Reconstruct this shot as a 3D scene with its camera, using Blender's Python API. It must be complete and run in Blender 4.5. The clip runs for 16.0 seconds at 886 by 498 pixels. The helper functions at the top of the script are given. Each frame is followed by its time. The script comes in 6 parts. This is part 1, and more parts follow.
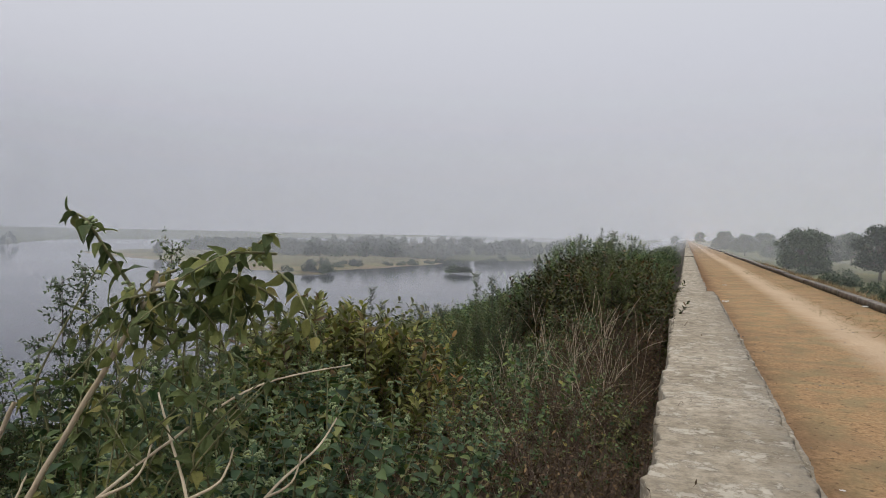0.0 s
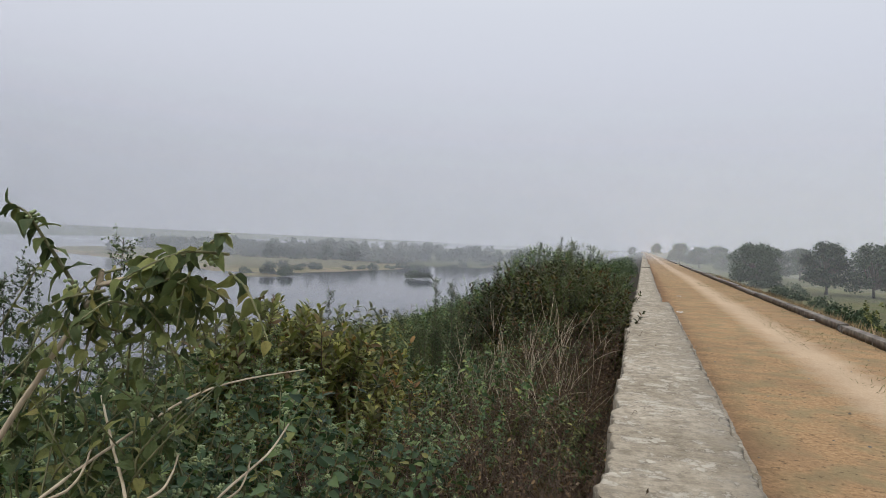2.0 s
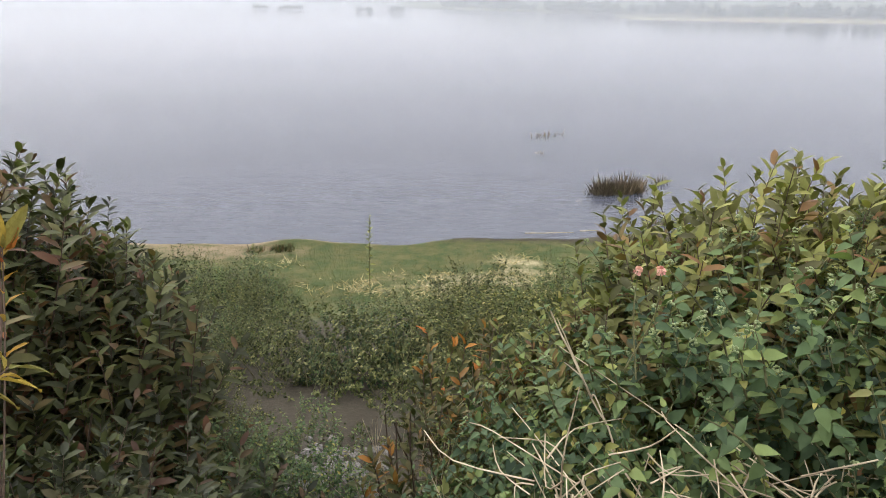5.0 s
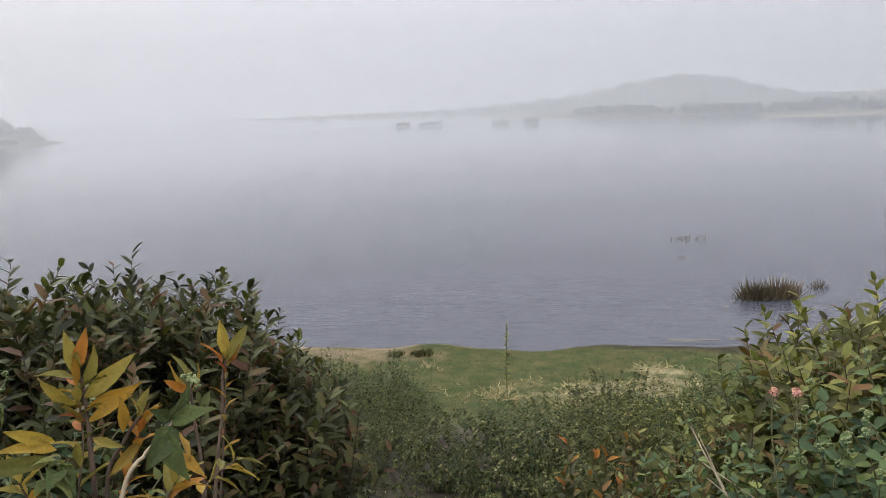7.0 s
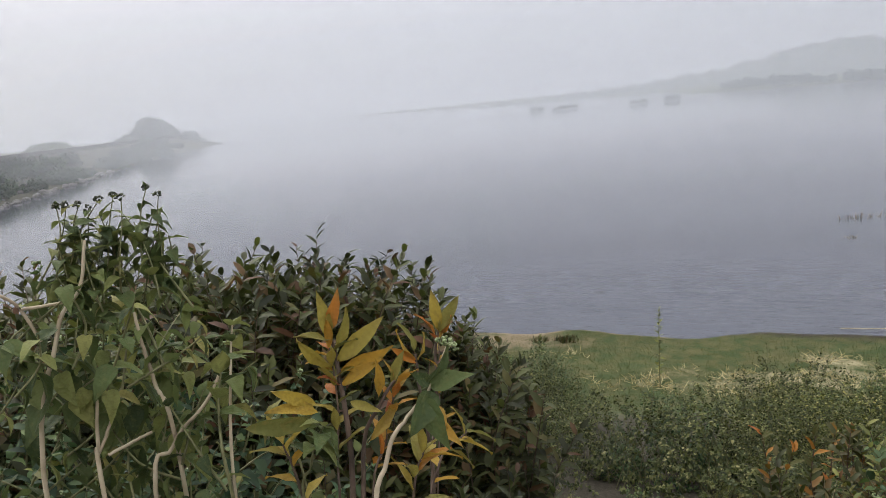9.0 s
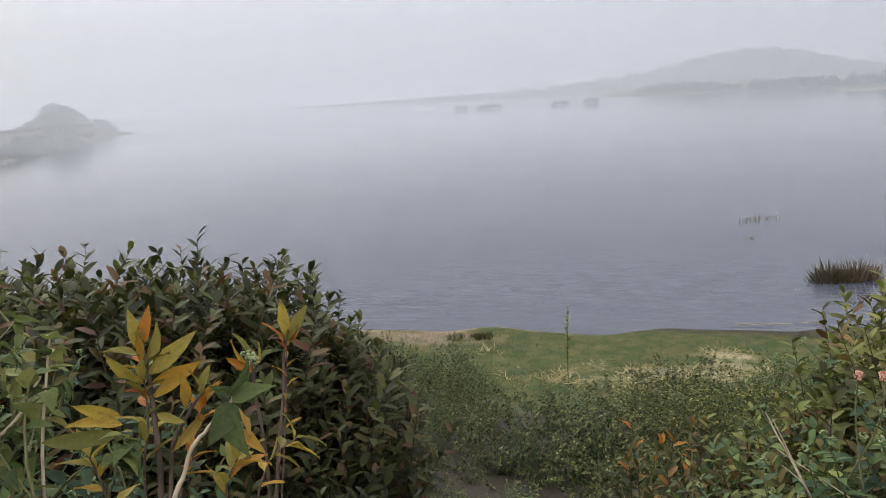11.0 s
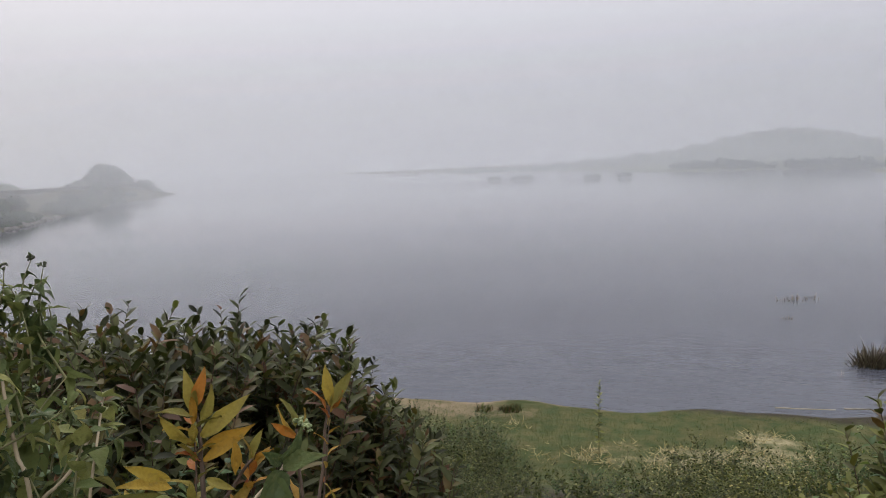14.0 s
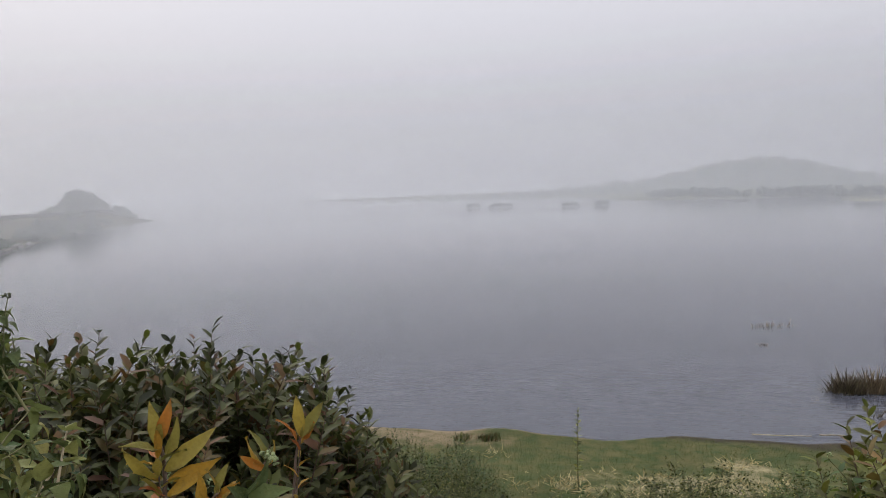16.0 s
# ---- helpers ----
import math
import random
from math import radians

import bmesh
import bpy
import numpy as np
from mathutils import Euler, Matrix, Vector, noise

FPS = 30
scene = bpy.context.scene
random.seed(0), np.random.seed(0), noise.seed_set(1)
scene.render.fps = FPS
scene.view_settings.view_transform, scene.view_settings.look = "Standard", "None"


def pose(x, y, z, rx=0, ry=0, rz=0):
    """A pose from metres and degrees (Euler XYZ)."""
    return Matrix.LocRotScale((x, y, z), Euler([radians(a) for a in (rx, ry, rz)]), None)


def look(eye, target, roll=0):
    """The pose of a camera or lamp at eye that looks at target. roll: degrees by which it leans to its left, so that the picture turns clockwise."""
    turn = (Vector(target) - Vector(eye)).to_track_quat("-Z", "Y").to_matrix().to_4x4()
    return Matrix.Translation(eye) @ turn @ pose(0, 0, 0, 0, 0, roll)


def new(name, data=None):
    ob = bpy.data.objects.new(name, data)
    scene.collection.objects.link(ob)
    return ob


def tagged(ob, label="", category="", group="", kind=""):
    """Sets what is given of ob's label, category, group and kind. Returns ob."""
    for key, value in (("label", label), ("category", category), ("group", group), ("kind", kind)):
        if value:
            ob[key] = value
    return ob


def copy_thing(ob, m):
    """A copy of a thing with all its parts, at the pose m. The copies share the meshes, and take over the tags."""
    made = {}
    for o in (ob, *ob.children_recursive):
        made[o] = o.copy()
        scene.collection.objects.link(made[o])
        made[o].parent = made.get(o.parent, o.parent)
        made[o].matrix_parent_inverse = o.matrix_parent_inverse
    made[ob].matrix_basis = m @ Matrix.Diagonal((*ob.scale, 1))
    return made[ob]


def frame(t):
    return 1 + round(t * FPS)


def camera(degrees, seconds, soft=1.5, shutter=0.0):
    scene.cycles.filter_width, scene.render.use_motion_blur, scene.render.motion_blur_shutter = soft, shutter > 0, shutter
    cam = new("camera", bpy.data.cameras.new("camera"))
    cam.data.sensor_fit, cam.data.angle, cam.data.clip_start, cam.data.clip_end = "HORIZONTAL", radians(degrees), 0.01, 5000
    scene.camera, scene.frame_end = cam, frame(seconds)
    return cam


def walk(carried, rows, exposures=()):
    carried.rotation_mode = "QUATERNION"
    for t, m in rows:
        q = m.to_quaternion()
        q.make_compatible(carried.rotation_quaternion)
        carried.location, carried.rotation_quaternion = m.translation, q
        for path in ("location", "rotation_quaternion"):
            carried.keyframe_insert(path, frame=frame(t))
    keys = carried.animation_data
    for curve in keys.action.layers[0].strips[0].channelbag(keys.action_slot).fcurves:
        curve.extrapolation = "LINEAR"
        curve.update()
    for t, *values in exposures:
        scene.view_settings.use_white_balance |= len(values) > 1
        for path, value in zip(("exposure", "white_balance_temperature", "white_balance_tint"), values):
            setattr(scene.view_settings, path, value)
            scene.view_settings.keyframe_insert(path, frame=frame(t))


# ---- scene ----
cam = camera(65.9, 16.0, soft=0.5)
PATH = [
    (0, (0.004, 0.193, 1.568), (-0.666, 2.077, 1.525), 1.2),
    (0.5, (0.065, 0.218, 1.562), (-0.392, 2.165, 1.506), 0.6),
    (1, (0.045, 0.212, 1.563), (-0.497, 2.136, 1.494), 0.8),
    (1.5, (0.048, 0.218, 1.558), (-0.472, 2.147, 1.477), 0.6),
    (2, (0.003, 0.21, 1.567), (-0.559, 2.129, 1.544), 2.7),
    (2.5, (-0.116, 0.141, 1.563), (-1.088, 1.889, 1.542), 0.4),
    (2.6, (-0.143, 0.117, 1.561), (-1.204, 1.811, 1.492), -1.2),
    (3, (-0.275, 0.066, 1.613), (-1.592, 1.57, 1.551), 1.6),
    (3.5, (-0.393, 0.013, 1.619), (-1.973, 1.234, 1.498), 2.5),
    (4, (-0.426, -0.097, 1.563), (-2.347, 0.343, 1.224), -0.3),
    (4.5, (-0.393, -0.176, 1.513), (-2.303, -0.128, 0.922), -0.5),
    (5, (-0.382, -0.194, 1.477), (-2.253, -0.291, 0.776), 0.6),
    (5.2, (-0.369, -0.193, 1.485), (-2.243, -0.374, 0.811), -1.7),
    (7.3, (-0.157, -0.196, 1.593), (-2.044, -0.76, 1.247), -2.7),
    (7.5, (-0.162, -0.196, 1.592), (-2.018, -0.861, 1.257), -3.9),
    (8, (-0.108, -0.284, 1.586), (-1.89, -1.131, 1.26), -5.1),
    (8.5, (-0.204, -0.295, 1.566), (-1.936, -1.237, 1.236), -5.8),
    (8.7, (-0.185, -0.437, 1.529), (-1.931, -1.332, 1.141), -5.6),
    (10.8, (-0.192, -0.211, 1.57), (-1.986, -0.985, 1.144), -7.2),
    (11, (-0.198, -0.205, 1.568), (-2.035, -0.862, 1.13), -4.2),
    (11.5, (-0.189, -0.2, 1.574), (-2.014, -0.937, 1.219), -6.4),
    (12, (-0.179, -0.194, 1.584), (-2.019, -0.942, 1.349), -3.2),
    (12.5, (-0.156, -0.166, 1.602), (-2.011, -0.881, 1.383), -4.4),
    (13, (-0.175, -0.189, 1.584), (-2.032, -0.887, 1.327), -4.0),
    (13.5, (-0.168, -0.192, 1.583), (-2.031, -0.857, 1.287), -2.4),
    (14, (-0.182, -0.252, 1.576), (-2.025, -0.991, 1.339), -2.6),
    (14.5, (-0.182, -0.248, 1.577), (-2.033, -0.969, 1.347), -2.1),
    (15, (-0.154, -0.214, 1.599), (-1.98, -0.99, 1.348), -3.3),
    (15.5, (-0.155, -0.21, 1.594), (-2.009, -0.931, 1.39), -1.7),
    (16, (-0.179, -0.23, 1.584), (-2.052, -0.912, 1.423), -2.4),
]
EXPOSURE = [(0, 0.0, 6500, 11), (1, 0.08, 6300, 10), (2.5, 0.12, 6300, 10), (3.2, 0.24, 6650, 12), (4, 0.36, 6800, 14), (4.5, 0.66, 6750, 14), (4.75, 0.94, 6600, 12), (5, 1.04, 6600, 10), (5.4, 0.98, 6600, 10), (7.3, 0.52, 6600, 11), (8.5, 0.48, 6500, 10), (10.8, 0.55, 6500, 10), (11.6, 0.45, 6480, 10), (12.5, 0.34, 6560, 11), (16, 0.22, 6620, 12)]
walk(cam, [(t, look(eye, target, roll)) for t, eye, target, roll in PATH], EXPOSURE)

# ---- world, sun, haze ----
SUN_AZ, SUN_EL = 150.0, 38.0
world = bpy.data.worlds.new("overcast_sky")
scene.world = world
world.use_nodes = True
wn, wl = world.node_tree.nodes, world.node_tree.links
wn.clear()
w_out = wn.new("ShaderNodeOutputWorld")
w_bg = wn.new("ShaderNodeBackground")
w_sky = wn.new("ShaderNodeTexSky")
w_sky.sky_type, w_sky.sun_disc = "NISHITA", False
w_sky.sun_elevation, w_sky.sun_rotation = radians(SUN_EL), radians(-SUN_AZ)
w_sky.dust_density = 4.0
w_scale = wn.new("ShaderNodeVectorMath")
w_scale.operation = "SCALE"
w_scale.inputs["Scale"].default_value = 0.10
w_co = wn.new("ShaderNodeTexCoord")
w_sep = wn.new("ShaderNodeSeparateXYZ")
w_ramp = wn.new("ShaderNodeValToRGB")
w_mix = wn.new("ShaderNodeMix")
w_mix.data_type = "RGBA"
w_mix.inputs["Factor"].default_value = 0.06
CLOUD = [(0.0, (0.50, 0.507, 0.575)), (0.10, (0.545, 0.552, 0.62)), (0.32, (0.655, 0.67, 0.72)), (0.6, (0.98, 0.99, 1.02)), (1.0, (1.5, 1.5, 1.5))]
while len(w_ramp.color_ramp.elements) < len(CLOUD):
    w_ramp.color_ramp.elements.new(0.5)
for el, (p, c) in zip(w_ramp.color_ramp.elements, CLOUD):
    el.position, el.color = p, (*c, 1)
wl.new(w_co.outputs["Generated"], w_sep.inputs[0])
wl.new(w_sep.outputs["Z"], w_ramp.inputs["Fac"])
wl.new(w_sky.outputs[0], w_scale.inputs[0])
wl.new(w_ramp.outputs["Color"], w_mix.inputs["A"])
wl.new(w_scale.outputs[0], w_mix.inputs["B"])
wl.new(w_mix.outputs["Result"], w_bg.inputs["Color"])
w_bg.inputs["Strength"].default_value = 1.0
wl.new(w_bg.outputs[0], w_out.inputs[0])

sun_data = bpy.data.lights.new("sun", "SUN")
sun_data.energy, sun_data.angle, sun_data.color = 1.1, radians(16), (1.0, 0.95, 0.88)
sun = new("sun", sun_data)
sun.matrix_world = look((0, 0, 60), (60 * math.sin(radians(SUN_AZ)) / math.tan(radians(SUN_EL)), -60 * math.cos(radians(SUN_AZ)) / math.tan(radians(SUN_EL)), 0))

# ---- materials ----
def material(name):
    m = bpy.data.materials.new(name)
    m.use_nodes = True
    nt = m.node_tree
    nt.nodes.clear()
    out = nt.nodes.new("ShaderNodeOutputMaterial")
    bsdf = nt.nodes.new("ShaderNodeBsdfPrincipled")
    nt.links.new(bsdf.outputs[0], out.inputs[0])
    return m, nt, bsdf, out


def ramp(nt, stops, source):
    r = nt.nodes.new("ShaderNodeValToRGB")
    while len(r.color_ramp.elements) < len(stops):
        r.color_ramp.elements.new(0.5)
    for el, (p, c) in zip(r.color_ramp.elements, stops):
        el.position, el.color = p, (*c, 1) if len(c) == 3 else c
    nt.links.new(source, r.inputs["Fac"])
    return r.outputs["Color"]


def grey(*stops):
    return [(p, (v, v, v)) for p, v in stops]


def noise_tex(nt, scale, detail=4.0, rough=0.55, stretch=None, distort=0.0):
    co = nt.nodes.new("ShaderNodeTexCoord")
    n = nt.nodes.new("ShaderNodeTexNoise")
    n.inputs["Scale"].default_value, n.inputs["Detail"].default_value = scale, detail
    n.inputs["Roughness"].default_value, n.inputs["Distortion"].default_value = rough, distort
    if stretch:
        mp = nt.nodes.new("ShaderNodeMapping")
        mp.inputs["Scale"].default_value = stretch
        nt.links.new(co.outputs["Object"], mp.inputs[0])
        nt.links.new(mp.outputs[0], n.inputs["Vector"])
    else:
        nt.links.new(co.outputs["Object"], n.inputs["Vector"])
    return n.outputs["Fac"]


def mix(nt, fac, a, b, mode="MIX"):
    m = nt.nodes.new("ShaderNodeMix")
    m.data_type, m.blend_type = "RGBA", mode
    for key, v in (("Factor", fac), ("A", a), ("B", b)):
        if isinstance(v, (int, float)):
            m.inputs[key].default_value = v
        elif isinstance(v, tuple):
            m.inputs[key].default_value = (*v, 1)
        else:
            nt.links.new(v, m.inputs[key])
    return m.outputs["Result"]


def bump(nt, bsdf, height, strength, distance):
    b = nt.nodes.new("ShaderNodeBump")
    b.inputs["Strength"].default_value, b.inputs["Distance"].default_value = strength, distance
    nt.links.new(height, b.inputs["Height"])
    nt.links.new(b.outputs[0], bsdf.inputs["Normal"])


def attribute(nt, name):
    a = nt.nodes.new("ShaderNodeAttribute")
    a.attribute_name = name
    return a.outputs["Fac"]


def leaf_material(name, stops, rough=0.58, translucent=0.25):
    """Leaves: each leaf takes its own tone along the stops; light shines through a little."""
    m, nt, bsdf, out = material(name)
    geo = nt.nodes.new("ShaderNodeNewGeometry")
    col = ramp(nt, stops, geo.outputs["Random Per Island"])
    fine = noise_tex(nt, 60, 3)
    col = mix(nt, 0.35, col, ramp(nt, grey((0.3, 0.55), (0.7, 1.0)), fine), "MULTIPLY")
    info = nt.nodes.new("ShaderNodeObjectInfo")
    col = mix(nt, 1.0, col, ramp(nt, [(0.0, (0.58, 0.62, 0.62)), (0.5, (1.0, 1.0, 1.0)), (1.0, (1.42, 1.32, 1.1))], info.outputs["Random"]), "MULTIPLY")
    nt.links.new(col, bsdf.inputs["Base Color"])
    bsdf.inputs["Roughness"].default_value = rough
    bsdf.inputs["Specular IOR Level"].default_value = 0.22
    tr = nt.nodes.new("ShaderNodeBsdfTranslucent")
    nt.links.new(mix(nt, 1.0, col, (1.0, 1.15, 0.6), "MULTIPLY"), tr.inputs["Color"])
    ms = nt.nodes.new("ShaderNodeMixShader")
    ms.inputs[0].default_value = translucent
    nt.links.new(bsdf.outputs[0], ms.inputs[1])
    nt.links.new(tr.outputs[0], ms.inputs[2])
    nt.links.new(ms.outputs[0], out.inputs[0])
    return m


def plain_material(name, stops, scale, rough=0.8, relief=0.0, metal=0.0):
    m, nt, bsdf, out = material(name)
    n = noise_tex(nt, scale, 5)
    nt.links.new(ramp(nt, stops, n), bsdf.inputs["Base Color"])
    bsdf.inputs["Roughness"].default_value = rough
    if relief:
        bump(nt, bsdf, noise_tex(nt, scale * 3, 4), 0.6, relief)
    return m


def terrain_material():
    m, nt, bsdf, out = material("terrain")
    big, mid, fine = noise_tex(nt, 0.35, 4), noise_tex(nt, 2.2, 5), noise_tex(nt, 22, 5, 0.7)
    grit = noise_tex(nt, 90, 3, 0.7)
    earth = ramp(nt, [(0.3, (0.22, 0.13, 0.062)), (0.5, (0.365, 0.23, 0.118)), (0.7, (0.48, 0.32, 0.18))], fine)
    earth = mix(nt, ramp(nt, grey((0.45, 0), (0.62, 0.75)), mid), earth, (0.24, 0.20, 0.11))
    sand = ramp(nt, [(0.3, (0.42, 0.305, 0.195)), (0.7, (0.53, 0.40, 0.27))], fine)
    soil = ramp(nt, [(0.3, (0.03, 0.028, 0.02)), (0.55, (0.055, 0.047, 0.035)), (0.8, (0.10, 0.088, 0.072))], fine)
    grass = ramp(nt, [(0.3, (0.032, 0.052, 0.018)), (0.5, (0.048, 0.07, 0.024)), (0.72, (0.072, 0.088, 0.034))], fine)
    grass = mix(nt, ramp(nt, grey((0.38, 0), (0.62, 0.75)), mid), grass, (0.12, 0.108, 0.05))
    straw = ramp(nt, [(0.3, (0.16, 0.14, 0.07)), (0.7, (0.42, 0.37, 0.24))], fine)
    bank = ramp(nt, [(0.3, (0.19, 0.145, 0.095)), (0.7, (0.28, 0.22, 0.15))], fine)
    field = ramp(nt, [(0.3, (0.20, 0.19, 0.09)), (0.5, (0.27, 0.22, 0.12)), (0.7, (0.34, 0.28, 0.17))], mid)
    field = mix(nt, ramp(nt, grey((0.45, 0), (0.6, 0.8)), big), field, (0.13, 0.16, 0.06))

    def mask(name, lo=0.35, hi=0.65, wobble=0.5):
        a = nt.nodes.new("ShaderNodeMath")
        a.operation = "MULTIPLY_ADD"
        nt.links.new(mid, a.inputs[0])
        a.inputs[1].default_value = wobble
        b = nt.nodes.new("ShaderNodeMath")
        b.operation = "ADD"
        nt.links.new(attribute(nt, name), b.inputs[0])
        b.inputs[1].default_value = -wobble / 2
        nt.links.new(b.outputs[0], a.inputs[2])
        return ramp(nt, grey((lo, 0), (hi, 1)), a.outputs[0])

    col = mix(nt, mask("field"), soil, field)
    col = mix(nt, mask("grass", 0.3, 0.7, 0.7), col, grass)
    col = mix(nt, mask("straw", 0.35, 0.7, 1.2), col, straw)
    col = mix(nt, mask("bank"), col, bank)
    earth = mix(nt, ramp(nt, grey((0.45, 0), (0.62, 0.5)), noise_tex(nt, 0.9, 6, 0.7)), earth, (0.21, 0.135, 0.078))
    earth = mix(nt, ramp(nt, grey((0.60, 0), (0.66, 0.8)), noise_tex(nt, 14, 4, 0.6, (1, 1, 1))), earth, (0.11, 0.075, 0.045))
    earth = mix(nt, mask("litter", 0.3, 0.8, 0.9), earth, ramp(nt, [(0.3, (0.12, 0.065, 0.035)), (0.7, (0.30, 0.155, 0.08))], fine))
    col = mix(nt, mask("road", 0.35, 0.65, 0.3), col, earth)
    col = mix(nt, mask("track", 0.2, 0.8, 0.8), col, sand)
    col = mix(nt, 0.5, col, ramp(nt, grey((0.3, 0.6), (0.7, 1.15)), grit), "MULTIPLY")
    col = mix(nt, 0.35, col, ramp(nt, grey((0.3, 0.7), (0.7, 1.2)), big), "MULTIPLY")
    nt.links.new(col, bsdf.inputs["Base Color"])
    bsdf.inputs["Roughness"].default_value = 0.95
    bsdf.inputs["Specular IOR Level"].default_value = 0.15
    bump(nt, bsdf, mix(nt, 0.5, fine, grit), 0.8, 0.016)
    return m


def water_material():
    m, nt, bsdf, out = material("water")
    bsdf.inputs["Base Color"].default_value = (0.064, 0.069, 0.09, 1)
    nt.links.new(ramp(nt, grey((0.0, 0.10), (1.0, 0.13)), attribute(nt, "chop")), bsdf.inputs["Roughness"])
    bsdf.inputs["IOR"].default_value = 1.33
    a = noise_tex(nt, 1.0, 1, 0.5, (2.6, 1.0, 1))
    b = noise_tex(nt, 1.0, 2, 0.5, (0.5, 0.16, 1))
    near = ramp(nt, grey((0.46, 0.35), (0.72, 1.0)), noise_tex(nt, 1.0, 3, 0.6, (5.5, 0.9, 1), 0.8))
    bump(nt, bsdf, mix(nt, attribute(nt, "chop"), (0.5, 0.5, 0.5), mix(nt, 0.8, mix(nt, 0.5, b, a), near)), 0.45, 0.016)
    return m


def concrete_material():
    m, nt, bsdf, out = material("weathered_concrete")
    big, mid, fine = noise_tex(nt, 1.1, 4), noise_tex(nt, 12, 6, 0.7), noise_tex(nt, 34, 6, 0.75)
    streak = noise_tex(nt, 5.0, 6, 0.7)
    col = ramp(nt, [(0.3, (0.18, 0.15, 0.112)), (0.48, (0.315, 0.275, 0.215)), (0.7, (0.46, 0.41, 0.33))], mid)
    col = mix(nt, 0.6, col, ramp(nt, [(0.35, (0.62, 0.58, 0.50)), (0.65, (1.1, 1.08, 1.05))], big), "MULTIPLY")
    col = mix(nt, ramp(nt, grey((0.58, 0), (0.66, 0.6)), streak), col, (0.20, 0.175, 0.14))
    col = mix(nt, 0.5, col, ramp(nt, grey((0.32, 0.5), (0.58, 1.1)), fine), "MULTIPLY")
    pits = noise_tex(nt, 18, 3, 0.6)
    col = mix(nt, ramp(nt, grey((0.62, 0), (0.66, 0.8)), pits), col, (0.19, 0.16, 0.125))
    crack = nt.nodes.new("ShaderNodeTexVoronoi")
    crack.feature = "DISTANCE_TO_EDGE"
    crack.inputs["Scale"].default_value, crack.inputs["Randomness"].default_value = 2.2, 1.0
    warp = nt.nodes.new("ShaderNodeVectorMath")
    warp.operation = "MULTIPLY_ADD"
    wob = nt.nodes.new("ShaderNodeTexNoise")
    wob.inputs["Scale"].default_value, wob.inputs["Detail"].default_value = 6.0, 5.0
    co = nt.nodes.new("ShaderNodeTexCoord")
    nt.links.new(co.outputs["Object"], wob.inputs["Vector"])
    nt.links.new(wob.outputs["Color"], warp.inputs[0])
    warp.inputs[1].default_value = (0.5, 0.5, 0.5)
    nt.links.new(co.outputs["Object"], warp.inputs[2])
    nt.links.new(warp.outputs[0], crack.inputs["Vector"])
    line = ramp(nt, grey((0.0, 0.75), (0.018, 0.0)), crack.outputs["Distance"])
    gap = nt.nodes.new("ShaderNodeMath")
    gap.operation = "MULTIPLY"
    nt.links.new(line, gap.inputs[0])
    nt.links.new(ramp(nt, grey((0.48, 0.0), (0.6, 1.0)), big), gap.inputs[1])
    col = mix(nt, gap.outputs[0], col, (0.10, 0.085, 0.065))
    flake = ramp(nt, grey((0.54, 0.0), (0.57, 1.0)), noise_tex(nt, 7, 8, 0.75))
    col = mix(nt, mix(nt, 1.0, flake, (0.45, 0.45, 0.45), "MULTIPLY"), col, (0.56, 0.52, 0.44))
    # mottled darker tone along the slab's edges and down its sides
    edge = attribute(nt, "edge_side_dark")
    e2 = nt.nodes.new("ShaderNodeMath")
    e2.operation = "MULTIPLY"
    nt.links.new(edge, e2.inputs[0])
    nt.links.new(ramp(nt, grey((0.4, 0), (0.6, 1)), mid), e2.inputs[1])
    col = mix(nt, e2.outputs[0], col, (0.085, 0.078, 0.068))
    nt.links.new(col, bsdf.inputs["Base Color"])
    bsdf.inputs["Roughness"].default_value = 0.93
    bsdf.inputs["Specular IOR Level"].default_value = 0.2
    bump(nt, bsdf, mix(nt, 0.4, mix(nt, 0.5, pits, fine), flake), 0.8, 0.008)
    return m


def fog_material():
    """Pale see-through sheets standing in for haze: most light passes, the rest scatters."""
    m, nt, bsdf, out = material("mist")
    nt.nodes.remove(bsdf)
    tr = nt.nodes.new("ShaderNodeBsdfTransparent")
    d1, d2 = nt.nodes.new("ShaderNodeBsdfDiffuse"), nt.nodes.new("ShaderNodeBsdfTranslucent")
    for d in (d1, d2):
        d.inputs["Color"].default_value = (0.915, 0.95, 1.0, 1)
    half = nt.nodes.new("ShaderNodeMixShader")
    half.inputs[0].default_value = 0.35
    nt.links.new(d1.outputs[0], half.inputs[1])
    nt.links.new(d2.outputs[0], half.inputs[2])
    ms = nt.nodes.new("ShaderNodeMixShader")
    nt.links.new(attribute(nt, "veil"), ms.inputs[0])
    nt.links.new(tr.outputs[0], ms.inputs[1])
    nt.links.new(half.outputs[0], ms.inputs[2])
    nt.links.new(ms.outputs[0], out.inputs[0])
    return m


TERRAIN, WATER, CONCRETE, MIST = terrain_material(), water_material(), concrete_material(), fog_material()
LANCE = leaf_material("lance_leaf", [(0.0, (0.06, 0.058, 0.022)), (0.3, (0.13, 0.13, 0.04)), (0.65, (0.21, 0.22, 0.065)), (0.85, (0.30, 0.295, 0.095)), (0.93, (0.22, 0.14, 0.055)), (1.0, (0.18, 0.09, 0.042))])
LANCE_DARK = leaf_material("dark_lance_leaf", [(0.0, (0.02, 0.024, 0.012)), (0.4, (0.048, 0.056, 0.022)), (0.72, (0.085, 0.098, 0.035)), (0.87, (0.105, 0.08, 0.035)), (0.95, (0.1, 0.05, 0.028)), (1.0, (0.08, 0.036, 0.022))])
